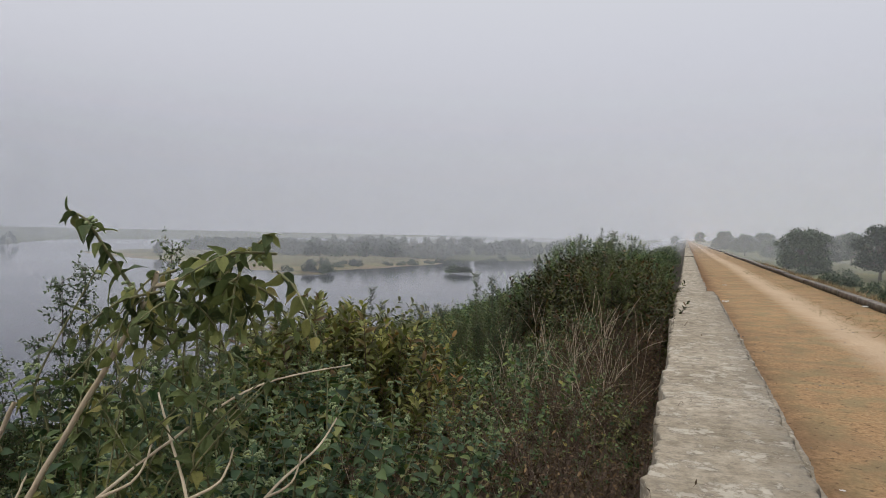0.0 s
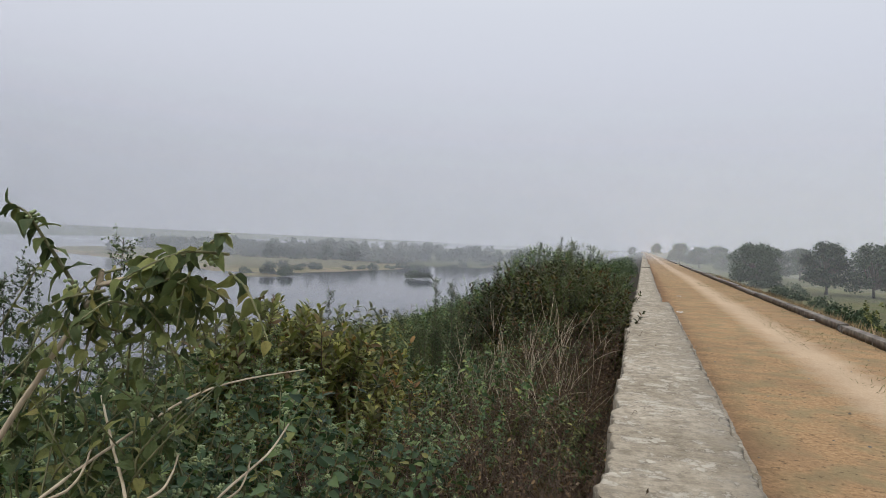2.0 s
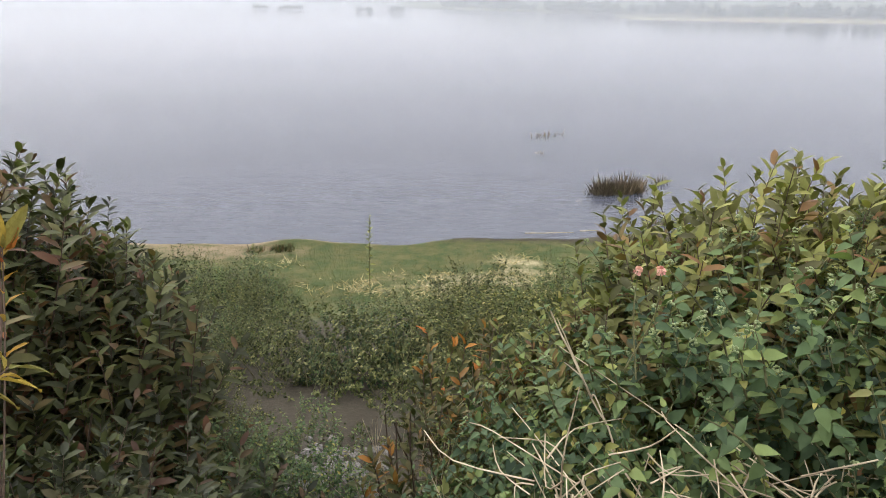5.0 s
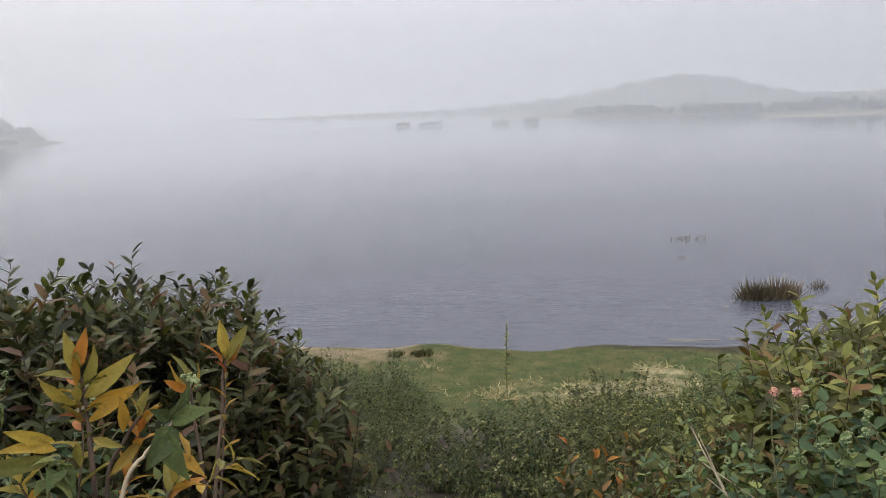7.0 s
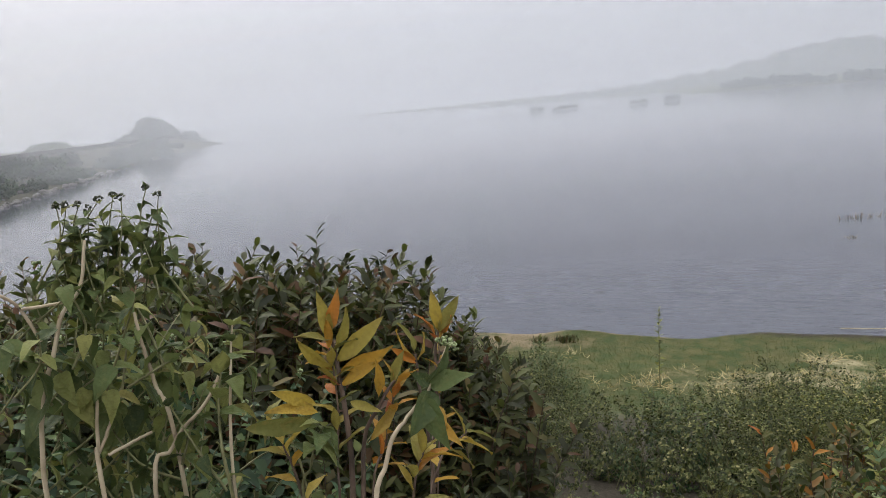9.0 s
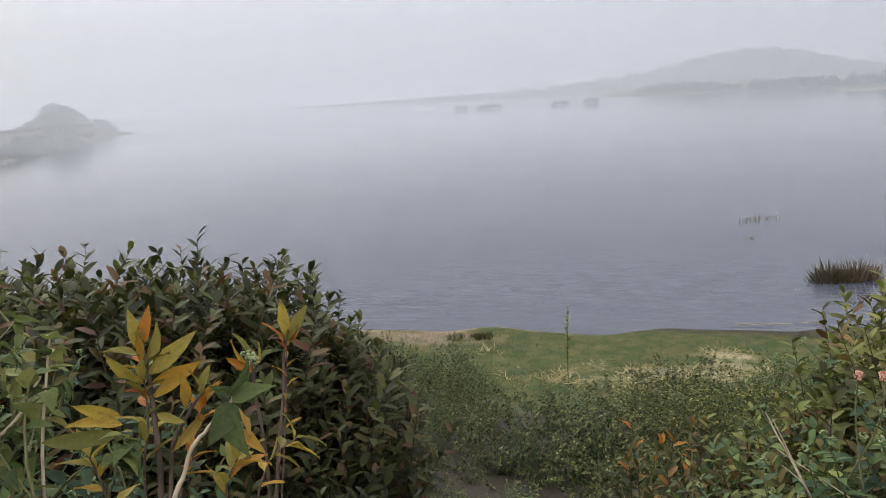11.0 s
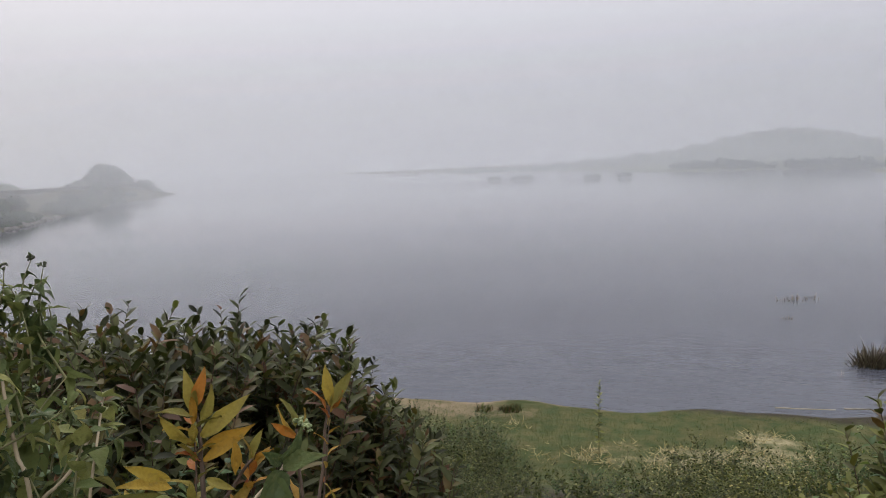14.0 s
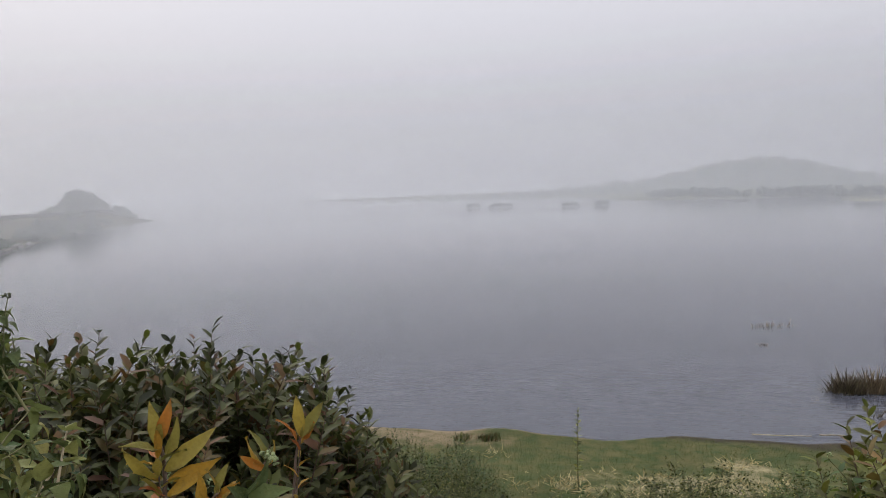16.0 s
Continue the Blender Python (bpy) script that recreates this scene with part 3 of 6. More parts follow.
# ---- parapets ----
def slab(name, x0, x1, y0, y1, z0, z1, parent, seed, step=0.09, chip=0.018, mat=CONCRETE):
    """A weathered length of wall with crumbled edges: its top and four sides."""
    rng = np.random.RandomState(seed)
    ny, nx = max(2, int((y1 - y0) / step)), 9
    u = np.array([0, 0.006, 0.03, 0.2, 0.45, 0.7, 0.965, 0.992, 1.0])
    ys = np.linspace(y0, y1, ny)
    wob_l, wob_r = rng.normal(0, 1, ny), rng.normal(0, 1, ny)
    smooth = np.array([0.25, 0.5, 0.25])
    wob_l, wob_r = (np.convolve(np.pad(w, 1, "edge"), smooth, "valid") * 0.5 + 0.4 * np.interp(np.arange(ny), np.arange(0, ny + 7, 7), rng.normal(0, 1, len(np.arange(0, ny + 7, 7)))) - 0.9 * (w > 1.9) for w in (wob_l, wob_r))
    left, right = x0 + chip * wob_l, x1 + chip * 0.8 * wob_r
    drop = np.abs(rng.normal(0, 0.0025, (ny, nx))) + 0.004
    top = np.stack([left[:, None] + (right - left)[:, None] * u[None], np.repeat(ys[:, None], nx, 1), z1 - drop], -1)
    edge_drop = np.array([0.016, 0.004, 0.001, 0, 0, 0, 0.001, 0.004, 0.016])
    top[..., 2] -= edge_drop[None] * rng.uniform(0.4, 1.3, (ny, 1))
    low_l = np.stack([left + 0.015, ys, np.full(ny, z0)], -1)[:, None]
    low_r = np.stack([right - 0.015, ys, np.full(ny, z0)], -1)[:, None]
    mid_l = np.stack([left - 0.004 + 0.01 * rng.normal(0, 1, ny), ys, np.full(ny, z1 - 0.16)], -1)[:, None]
    mid_r = np.stack([right + 0.004 + 0.01 * rng.normal(0, 1, ny), ys, np.full(ny, z1 - 0.16)], -1)[:, None]
    g = np.concatenate([low_l, mid_l, top, mid_r, low_r], axis=1)
    m = g.shape[1]
    # 0 on the middle of the top, rising to the edges and sides
    edge_side_dark = np.tile(np.array([0.9, 0.8, 0.6, 0.15, 0, 0, 0, 0.05, 0.55, 0.9, 0.9, 0.9, 0.9]), (ny, 1))
    i, j = np.meshgrid(np.arange(ny - 1), np.arange(m - 1), indexing="ij")
    q = np.stack([i * m + j, i * m + j + 1, (i + 1) * m + j + 1, (i + 1) * m + j], -1).reshape(-1, 4)
    q = q[:, ::-1]
    v = g.reshape(-1, 3)
    ends = []
    for row, flip in ((0, False), (ny - 1, True)):
        for j in range(m // 2):
            a = [row * m + j, row * m + j + 1, row * m + m - 2 - j, row * m + m - 1 - j]
            if len(set(a)) == 4:
                ends.append(a[::-1] if flip else a)
    q = np.concatenate([q, np.array(ends)])
    return mesh_object(name, v, q, mat, parent, attrs={"edge_side_dark": edge_side_dark})


def build_parapets():
    wall = tagged(new("parapet_lakeside"), "weathered grey concrete parapet wall along the dam road", "wall", kind="structure")
    rng = random.Random(4)
    starts = [-32.2, 13.3] + [22.4 + 9.1 * k for k in range(30)]
    for n, y0 in enumerate(starts):
        y1 = 13.29 if n == 0 else y0 + 9.1 - 0.012
        dz, dx = (0.0, 0.0) if y0 < 13 else (rng.uniform(-0.05, 0.0), rng.uniform(-0.05, 0.02))
        x1 = 0.50 if y0 < 13 else 0.44 + dx
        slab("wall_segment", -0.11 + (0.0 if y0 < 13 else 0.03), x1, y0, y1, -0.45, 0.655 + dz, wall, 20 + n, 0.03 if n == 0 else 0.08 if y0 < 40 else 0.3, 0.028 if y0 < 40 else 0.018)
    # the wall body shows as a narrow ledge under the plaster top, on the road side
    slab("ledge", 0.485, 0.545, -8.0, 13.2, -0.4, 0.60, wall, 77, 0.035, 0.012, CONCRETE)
    low = tagged(new("parapet_fieldside"), "low broken stone wall on the field side of the road", "wall", kind="structure")
    y = 6.0
    while y < 150:
        run = rng.uniform(3.0, 6.0)
        if not (24.5 < y < 27.5) and not (86 < y < 92):
            top, shift = 0.13 + rng.uniform(-0.03, 0.02), rng.uniform(-0.015, 0.015)
            slab("wall_segment", 4.22 + shift, 4.44 + shift, y, y + run - rng.uniform(0.01, 0.12), -0.6, top, low, 80 + int(y), 0.12, 0.02, DARK_STONE)
            slab("coping", 4.20 + shift, 4.41 + shift, y, y + run - rng.uniform(0.02, 0.3), top - 0.02, top + 0.03, low, 180 + int(y), 0.12, 0.014, COPING)
        y += run


build_parapets()


# ---- plants ----
def empty_thing(name, label, category, group=""):
    return tagged(new(name), label, category, group)


def heads(parent, name, places, radius, mat, seed, grains=9, label=""):
    """Small round flower or berry heads, each made of many grains."""
    rng = np.random.RandomState(seed)
    ico_bm = bmesh.new()
    bmesh.ops.create_icosphere(ico_bm, subdivisions=1, radius=1.0)
    base = np.array([v.co[:] for v in ico_bm.verts])
    tri = np.array([[v.index for v in f.verts] for f in ico_bm.faces])
    ico_bm.free()
    vs, fs, k = [], [], 0
    for p in places:
        for g in range(grains):
            d = unit(rng.normal(0, 1, 3) + np.array([0, 0, 0.5])) * radius * rng.uniform(0.6, 0.9)
            vs.append(np.asarray(p) + d + base * radius * rng.uniform(0.22, 0.34))
            fs.append(tri + k)
            k += len(base)
    if vs:
        tagged(mesh_object(name, np.concatenate(vs), np.concatenate(fs), mat, parent, label, smooth=True), kind="stuff")


def crown_places(rng, n, radius, height, lumps, inner=0.45):
    """Starting points and outward ways of the shoots of an uneven rounded bush."""
    d = unit(rng.normal(0, 1, (n, 3)) * np.array([1, 1, 0.9]) + np.array([0, 0, 0.35]))
    d[:, 2] = np.abs(d[:, 2])
    az, ph = np.arctan2(d[:, 1], d[:, 0]), rng.uniform(0, 6.283, 4)
    bulge = 1 + lumps * (np.sin(3 * az + ph[0]) * np.cos(4 * d[:, 2] + ph[1]) + 0.7 * np.sin(7 * az + ph[2]) * np.sin(9 * d[:, 2] + ph[3]))
    rho = np.minimum((inner + (1 - inner) * rng.uniform(0, 1, n) ** 0.5) * bulge, 1.03)
    p = d * rho[:, None] * np.array([radius, radius, height])
    p[:, 2] = np.maximum(p[:, 2], 0.04 * height)
    return p, d


def main_stems(fo, rng, n, radius, height, r0):
    for k in range(n):
        a, r = rng.uniform(0, 6.283), radius * rng.uniform(0.1, 0.75)
        shoot(fo, rng, (0.12 * rng.normal(), 0.12 * rng.normal(), -0.05), (r * math.cos(a), r * math.sin(a), height * 0.85), height * rng.uniform(0.5, 0.72), 0, 0, r0=r0)


def upright_shrub(seed, mat, label, shoots=260, radius=0.7, height=1.5, leaf=0.068, leaves=20, name="shrub", leaders=0):
    """A dense shrub whose shoots end in upright rosettes of lance-shaped leaves."""
    rng = np.random.RandomState(seed)
    fo = Foliage()
    thing = empty_thing(name, label, "shrub", "shrubs on the dam slope")
    places, ways = crown_places(rng, shoots, radius * 0.9, height * (0.66 if leaders else 0.76), 0.1)
    for p, d in zip(places, ways):
        shoot(fo, rng, p, d * np.array([0.3, 0.3, 0.2]) + np.array([0, 0, 1.0]), rng.uniform(0.13, 0.205) * height, leaves, leaf, 50, 0.0, 0.16, r0=0.0032, tip_small=0.8, spread=0.3)
    # long leaders that stand clear of the crown
    for k in range(leaders):
        a, r = rng.uniform(0, 6.283), radius * 0.85 * math.sqrt(rng.uniform(0, 1))
        z = height * 0.62 * math.sqrt(max(0.1, 1 - (r / radius) ** 2))
        shoot(fo, rng, (r * math.cos(a), r * math.sin(a), z), (0.22 * math.cos(a), 0.22 * math.sin(a), 1.0), height * rng.uniform(0.17, 0.29), int(leaves * 1.1), leaf * 1.06, 64, 0.05, 0.18, r0=0.0035, tip_small=0.75, spread=0.3)
    main_stems(fo, rng, 16, radius, height, 0.008)
    fo.leaf_mesh("foliage", mat, thing, 0.4, 0.48, 0.3, 0.26)
    fo.stem_mesh("branch_work", BROWN_STEM, thing, 3)
    return thing


def lantana_bush(seed, mat, label, shoots=240, radius=0.75, height=1.1, leaf=0.044, leaves=12, berries=40, flowers=0):
    """A bush of short arching shoots with paired broad leaves and berry heads."""
    rng = np.random.RandomState(seed)
    fo = Foliage()
    thing = empty_thing("lantana_bush", label, "bush", "bushes on the dam slope")
    tips = []
    places, ways = crown_places(rng, shoots, radius * 0.9, height * 0.86, 0.16)
    for p, d in zip(places, ways):
        pts = shoot(fo, rng, p, d * np.array([1.0, 1.0, 0.6]) + np.array([0, 0, 0.55]), rng.uniform(0.06, 0.13) * height, leaves, leaf, 78, 0.05, 0.3, -0.05, 0.2, True, 0.003, 0.5, 0.5)
        tips.append(pts[-1])
    main_stems(fo, rng, 14, radius, height, 0.006)
    fo.leaf_mesh("foliage", mat, thing, 0.62, 0.36, 0.3, 0.25)
    fo.stem_mesh("branch_work", GREEN_STEM, thing, 3)
    order = sorted(range(len(tips)), key=lambda i: -tips[i][2] + 0.3 * rng.uniform())
    if berries:
        heads(thing, "berry_growth", [tips[i] + np.array([0, 0, 0.012]) for i in order[:berries]], 0.0078, BERRY, seed, 14)
    return thing


def weed_bush(seed, mat, label, shoots=210, radius=0.7, height=0.8, leaf=0.047, leaves=14, name="weed_bush", stem=None, width=0.55):
    """A soft mound of thin shoots with many small leaves."""
    rng = np.random.RandomState(seed)
    fo = Foliage()
    thing = empty_thing(name, label, "bush", "weeds on the dam slope")
    places, ways = crown_places(rng, shoots, radius * 0.92, height * 0.85, 0.34, 0.35)
    for p, d in zip(places, ways):
        shoot(fo, rng, p, d * np.array([0.9, 0.9, 0.5]) + np.array([0, 0, 0.8]), rng.uniform(0.12, 0.34) * height, leaves, leaf, 68, 0.0, 0.35, 0.0, 0.1, False, 0.002, 0.7, 0.6)
    main_stems(fo, rng, 10, radius, height, 0.004)
    fo.leaf_mesh("foliage", mat, thing, width, 0.45, 0.25, 0.1, False)
    fo.stem_mesh("branch_work", stem or GREEN_STEM, thing, 3)
    return thing


def feathery_sprig(seed, label, height=2.3, top=0.42, name="feathery_shrub", stems=4, side=64, radius=0.08, bush=0.12):
    """A thin thorny shrub: long bare stems that end in open sprays of very small leaves."""
    rng = np.random.RandomState(seed)
    fo = Foliage()
    thing = empty_thing(name, label, "shrub", "feathery shrubs on the slope")
    for n in range(stems):
        h = height * (1.0 if n == 0 else rng.uniform(1 - top * 0.7, 0.93))
        d = np.array([rng.normal(0, 0.015 if n == 0 else radius), rng.normal(0, 0.015 if n == 0 else radius), 1.0])
        main = shoot(fo, rng, (rng.normal(0, 0.04), rng.normal(0, 0.04), 0), d, h, 40, 0.016, 60, 1 - top, 0.05, r0=0.005, tip_small=1.0, spread=0.9)
        for k in range(side):
            u = (1 - top * rng.uniform(0, 1) ** 1.25) * 5.99
            i = min(int(u), 5)
            p = main[i] + (main[i + 1] - main[i]) * (u - i)
            a = rng.uniform(0, 6.283)
            pts = shoot(fo, rng, p, (math.cos(a), math.sin(a), rng.uniform(0.0, 0.9)), bush * rng.uniform(0.4, 1.5) * (1.3 - u / 6), 12, 0.016, 70, 0.15, 0.5, 0.0, 0.15, False, 0.0013, 0.9, 1.4)
            for j in range(2):
                shoot(fo, rng, pts[2 + 2 * j], rng.normal(0, 1, 3), bush * rng.uniform(0.15, 0.4), 7, 0.015, 70, 0.1, 0.4, 0.0, 0.1, False, 0.001, 0.9, 1.4)
    fo.leaf_mesh("foliage", FINE, thing, 0.6, 0.45, 0.2, 0.05, False)
    fo.stem_mesh("branch_work", BROWN_STEM, thing, 4)
    return thing


def dry_brush(seed, label, shoots=120, radius=0.45, height=0.9, leaves=7, stem=None):
    """Dead reddish stems with a few withered leaves."""
    rng = np.random.RandomState(seed)
    fo = Foliage()
    thing = empty_thing("dry_brush", label, "dry weeds", "dry weeds beside the parapet")
    for n in range(shoots):
        a, r = rng.uniform(0, 6.283), radius * math.sqrt(rng.uniform(0, 1))
        p = np.array([r * math.cos(a), r * math.sin(a), 0])
        d = np.array([0.16 * math.cos(a), 0.16 * math.sin(a), 1.0]) + rng.normal(0, 0.14, 3)
        h = height * rng.uniform(0.5, 1.1)
        main = shoot(fo, rng, p, d, h, leaves, 0.05, 60, 0.2, 0.4, r0=0.0035, droop=0.3)
        for k in range(2):
            i = rng.randint(2, 6)
            shoot(fo, rng, main[i], d + rng.normal(0, 0.4, 3), h * rng.uniform(0.15, 0.35), leaves, 0.035, 60, 0.2, 0.4, r0=0.0022, droop=0.2)
    fo.leaf_mesh("foliage", DRY, thing, 0.4, 0.4, 0.3, 0.3, False)
    fo.stem_mesh("branch_work", stem or BROWN_STEM, thing, 3)
    return thing


def tree(seed, label, height=8.0, spread=9.0, trunk=1.6, clumps=60, per=130, leaf=0.35, mat=None, group="trees beyond the road"):
    """A broad tree: tapered trunk, limbs, and a crown of leaf clumps with gaps."""
    rng = np.random.RandomState(seed)
    thing = empty_thing("tree", label, "tree", group)
    lines = [(np.array([(0, 0, -0.3), (0.05, 0.02, trunk * 0.5), (0.0, 0.1, trunk), (0.1, 0.1, height * 0.6)]), height * 0.035, height * 0.012)]
    fo = Foliage()
    for n in range(clumps):
        a, cz = rng.uniform(0, 6.283), rng.uniform(0, 1)
        r = spread / 2 * math.sqrt(max(0.02, 1 - (abs(cz - 0.38) / 0.66) ** 2)) * rng.uniform(0.45, 1.0)
        c = np.array([r * math.cos(a), r * math.sin(a), trunk * 0.85 + (height - trunk * 0.85) * cz * rng.uniform(0.9, 1.0)])
        s0 = np.array([0, 0, trunk * rng.uniform(0.8, 1.4)])
        lines.append((np.array([s0, s0 * 0.5 + c * 0.5 + np.array([0, 0, -0.2]), c]), height * 0.012, 0.02))
        q = rng.normal(0, 1, (per, 3))
        q = unit(q) * rng.uniform(0.5, 1.0, (per, 1)) * np.array([1, 1, 0.7]) * spread * rng.uniform(0.11, 0.19)
        fo.leaves(c + q, rng.normal(0, 1, (per, 3)), q + rng.normal(0, 0.5, (per, 3)) + np.array([0, 0, 0.6]), leaf * rng.uniform(0.6, 1.2, per))
    fo.lines = lines
    fo.stem_mesh("trunk", BARK, thing, 7)
    fo.leaf_mesh("crown", mat or TREE_LEAF, thing, 0.7, 0.45, 0.2, 0.1, False)
    return thing


def put(thing, x, y, scale=1.0, turn=0.0, sink=0.05, z=None, tall=1.0):
    thing.matrix_basis = pose(x, y, float(ground_z(np.array(x), np.array(y))) - sink if z is None else z, 0, 0, turn) @ Matrix.Diagonal((scale, scale, scale * tall, 1))
    return thing


def put_copy(thing, x, y, scale=1.0, turn=0.0, sink=0.05, tall=1.0):
    c = copy_thing(thing, Matrix.Identity(4))
    return put(c, x, y, scale, turn, sink, None, tall)


EYE_X, EYE_Y, EYE_Z = -0.15, 0.0, 1.57
SKYLINE_AZ = [-2, 2, 6, 9, 11, 14, 18, 22, 27, 33, 38, 42, 50, 57, 66, 72, 76, 80, 88, 97, 104, 110, 115, 118, 122, 128, 133, 140, 150, 175]
SKYLINE_EL = [-0.3, -0.2, 0.0, -1.0, -2.5, -3.8, -5.5, -6.0, -5.6, -7.5, -9.0, -8.2, -9.5, -12.5, -12.5, -14, -19, -25, -25, -26, -26, -24, -20, -16, -13, -11, -9.5, -8, -7, -6]


def room(x, y):
    """How tall a plant may grow at a place on the slope."""
    dx, dy = x - EYE_X, y - EYE_Y
    az, d = math.degrees(math.atan2(-dx, dy)), math.hypot(dx, dy)
    top = EYE_Z + d * math.tan(radians(float(np.interp(az, SKYLINE_AZ, SKYLINE_EL))))
    return top - float(ground_z(np.array(x), np.array(y))), az, d


def build_slope_plants():
    rng = np.random.RandomState(11)
    green = "leafy green shrub with upright lance-shaped leaves on the slope"
    lance = [upright_shrub(31 + k, LANCE, green, 330, 0.62, 1.5, 0.06, 26, "shrub", 40) for k in range(2)]
    dark = [upright_shrub(41 + k, LANCE_DARK, "dark green shrub with reddish lower leaves on the slope", 400, 0.75, 1.5, 0.064, 24, "shrub", 46) for k in range(2)]
    lant = [lantana_bush(51 + k, BROAD, "lantana bush with rough green leaves and berry heads", 600, 0.74, 1.1, 0.034, 10, 44, 0) for k in range(2)]
    weeds = [weed_bush(61 + k, WEED, "low mound of small-leaved green weeds", 300, 0.7, 0.8, 0.034, 18) for k in range(3)]
    leafy = [lantana_bush(56 + k, WEED, "clump of pale green weeds with small soft leaves", 260, 0.65, 0.85, 0.032, 12, 0, 0) for k in range(2)]
    dry = [dry_brush(71 + k, "dead reddish brown weeds with bare twigs") for k in range(2)]
    pale = [dry_brush(74, "bare pale dry twigs", 34, 0.4, 0.9, 2, PALE_STEM)]
    fine = [feathery_sprig(81, "thin shrub with tiny leaves on open sprays"), feathery_sprig(82, "bushy thorn shrub with tiny leaves on open sprays", 2.3, 0.45, "feathery_shrub", 9, 56, 0.13, 0.18)]
    rust = [upright_shrub(91, RUST, "shrub with rusty orange and olive leaves", 60, 0.4, 0.9, 0.055, 14)]
    # the shrubs that stand out, one by one: template, place, height
    spots = [
        (lance[0], -2.75, 0.75, 1.98), (lance[1], -3.2, 1.35, 2.15), (lance[0], -2.6, 1.75, 1.85), (lance[1], -3.2, 0.5, 1.5), (lance[1], -3.6, 2.2, 2.0), (lance[0], -2.95, 1.05, 2.2), (lance[1], -3.25, 0.85, 1.98), (lance[0], -2.9, 1.55, 2.24), (lance[1], -3.15, -0.02, 0.95), (lance[0], -2.3, 1.3, 1.75),
        (lant[0], -2.15, 0.62, 1.6), (lant[1], -1.95, 1.05, 1.8), (lant[0], -1.25, 1.4, 1.7), (lant[1], -1.5, 0.1, 0.85), (lant[1], -2.3, 0.3, 1.25), (lant[0], -1.8, 0.75, 1.55), (lant[1], -2.45, 0.75, 1.68), (lant[0], -2.2, 1.75, 2.0), (lant[1], -1.0, 1.95, 1.6), (lant[0], -1.7, 2.0, 1.8), (lant[1], -2.1, 3.3, 1.75), (lant[0], -0.95, 2.7, 1.4), (lant[1], -1.55, 1.2, 1.65), (lant[0], -1.5, 3.2, 1.6),
        (dark[0], -2.95, -2.45, 1.75), (dark[1], -3.5, -2.9, 2.25), (dark[0], -2.6, -3.1, 2.05), (dark[1], -3.9, -2.6, 1.7), (dark[0], -3.0, -4.0, 2.3), (dark[1], -2.1, -2.6, 1.75), (dark[1], -2.2, -3.9, 2.1), (dark[0], -1.6, -3.2, 1.8),
        (lant[0], -1.2, -1.9, 1.35), (lant[1], -0.85, -2.1, 1.8), (lant[0], -1.5, -2.3, 1.7), (lant[1], -1.0, -2.9, 1.75),
        (rust[0], -3.0, -0.3, 1.2), (rust[0], -3.3, 0.1, 1.3), (lant[1], -2.05, -1.75, 0.85), (lant[0], -2.5, -1.3, 0.7), (lant[1], -2.9, -1.6, 0.9), (lant[0], -3.3, -1.1, 0.75), (dark[0], -1.9, -2.1, 1.2),
        (lance[0], -2.2, 4.15, 2.15), (lance[1], -2.42, 4.05, 2.1), (lance[0], -2.66, 5.0, 2.05), (lance[1], -2.1, 4.4, 2.0), (rust[0], -2.0, 5.2, 1.5),
    ]
    used = set()
    def place(t, x, y, h, turn=None):
        ref = t["tall"]
        scale = h / ref
        turn = rng.uniform(0, 360) if turn is None else turn
        if t.name not in used:
            used.add(t.name)
            return put(t, x, y, scale, turn)
        return put_copy(t, x, y, scale, turn)
    for group, h in ((lance, 1.5), (dark, 1.5), (lant, 1.1), (leafy, 0.9), (weeds, 0.85), (dry, 0.95), (pale, 0.95), (fine, 2.3), (rust, 0.9)):
        for t in group:
            t["tall"] = h
    for t, x, y, h in spots:
        place(t, x, y, h)
    for x, y, top, kind in ((-2.45, -2.58, 1.31, 1), (-2.72, -2.36, 1.25, 0), (-2.25, -2.85, 1.35, 0), (-2.85, -2.2, 0.9, 1)):
        place(dark[kind], x, y, top - float(ground_z(np.array(x), np.array(y))))
    for x, y, top, kind in ((-3.0, 1.46, 1.5, 0), (-1.97, 2.45, 1.56, 1), (-2.15, 2.35, 1.46, 1), (-2.35, 2.16, 1.42, 1), (-2.5, 1.95, 1.3, 1), (-2.9, 2.35, 0.98, 0), (-3.1, 2.0, 0.95, 1), (-2.75, 1.5, 1.12, 1), (-2.45, 1.1, 0.9, 1), (-2.6, 3.4, 1.22, 1), (-2.99, 6.5, 1.06, 1), (-2.8, 6.3, 0.95, 1), (-1.98, 6.9, 1.24, 1), (-1.8, 6.95, 1.2, 1), (-2.4, 6.73, 0.9, 1)):
        place(fine[kind], x, y, top - float(ground_z(np.array(x), np.array(y))))
    for x, y, top, kind in ((-1.75, 1.95, 1.17, 0), (-2.0, 2.15, 1.2, 1), (-1.5, 2.35, 1.2, 0), (-2.35, 2.25, 1.12, 1), (-1.3, 1.75, 1.05, 0)):
        place(lant[kind], x, y, top - float(ground_z(np.array(x), np.array(y))))
    for x, y, over in ((-2.6, 20, 0.35), (-3.2, 23, 0.5), (-2.4, 27, 0.45), (-3.8, 26, 0.55), (-3.4, 31, 0.6), (-2.8, 36, 0.5), (-5.2, 30, 0.6), (-4.3, 18, 0.3), (-2.2, 16, 0.3)):
        place((lant[0], fine[1], lant[1])[int(y) % 3], x, y, room(x, y)[0] + over * 0.8)
    # dead weeds along the foot of the wall
    for n in range(34):
        y = 1.7 + 6.8 * rng.uniform(0, 1) ** 1.2
        x = -rng.uniform(0.5, 1.25 - 0.02 * y)
        h = room(x, y)[0]
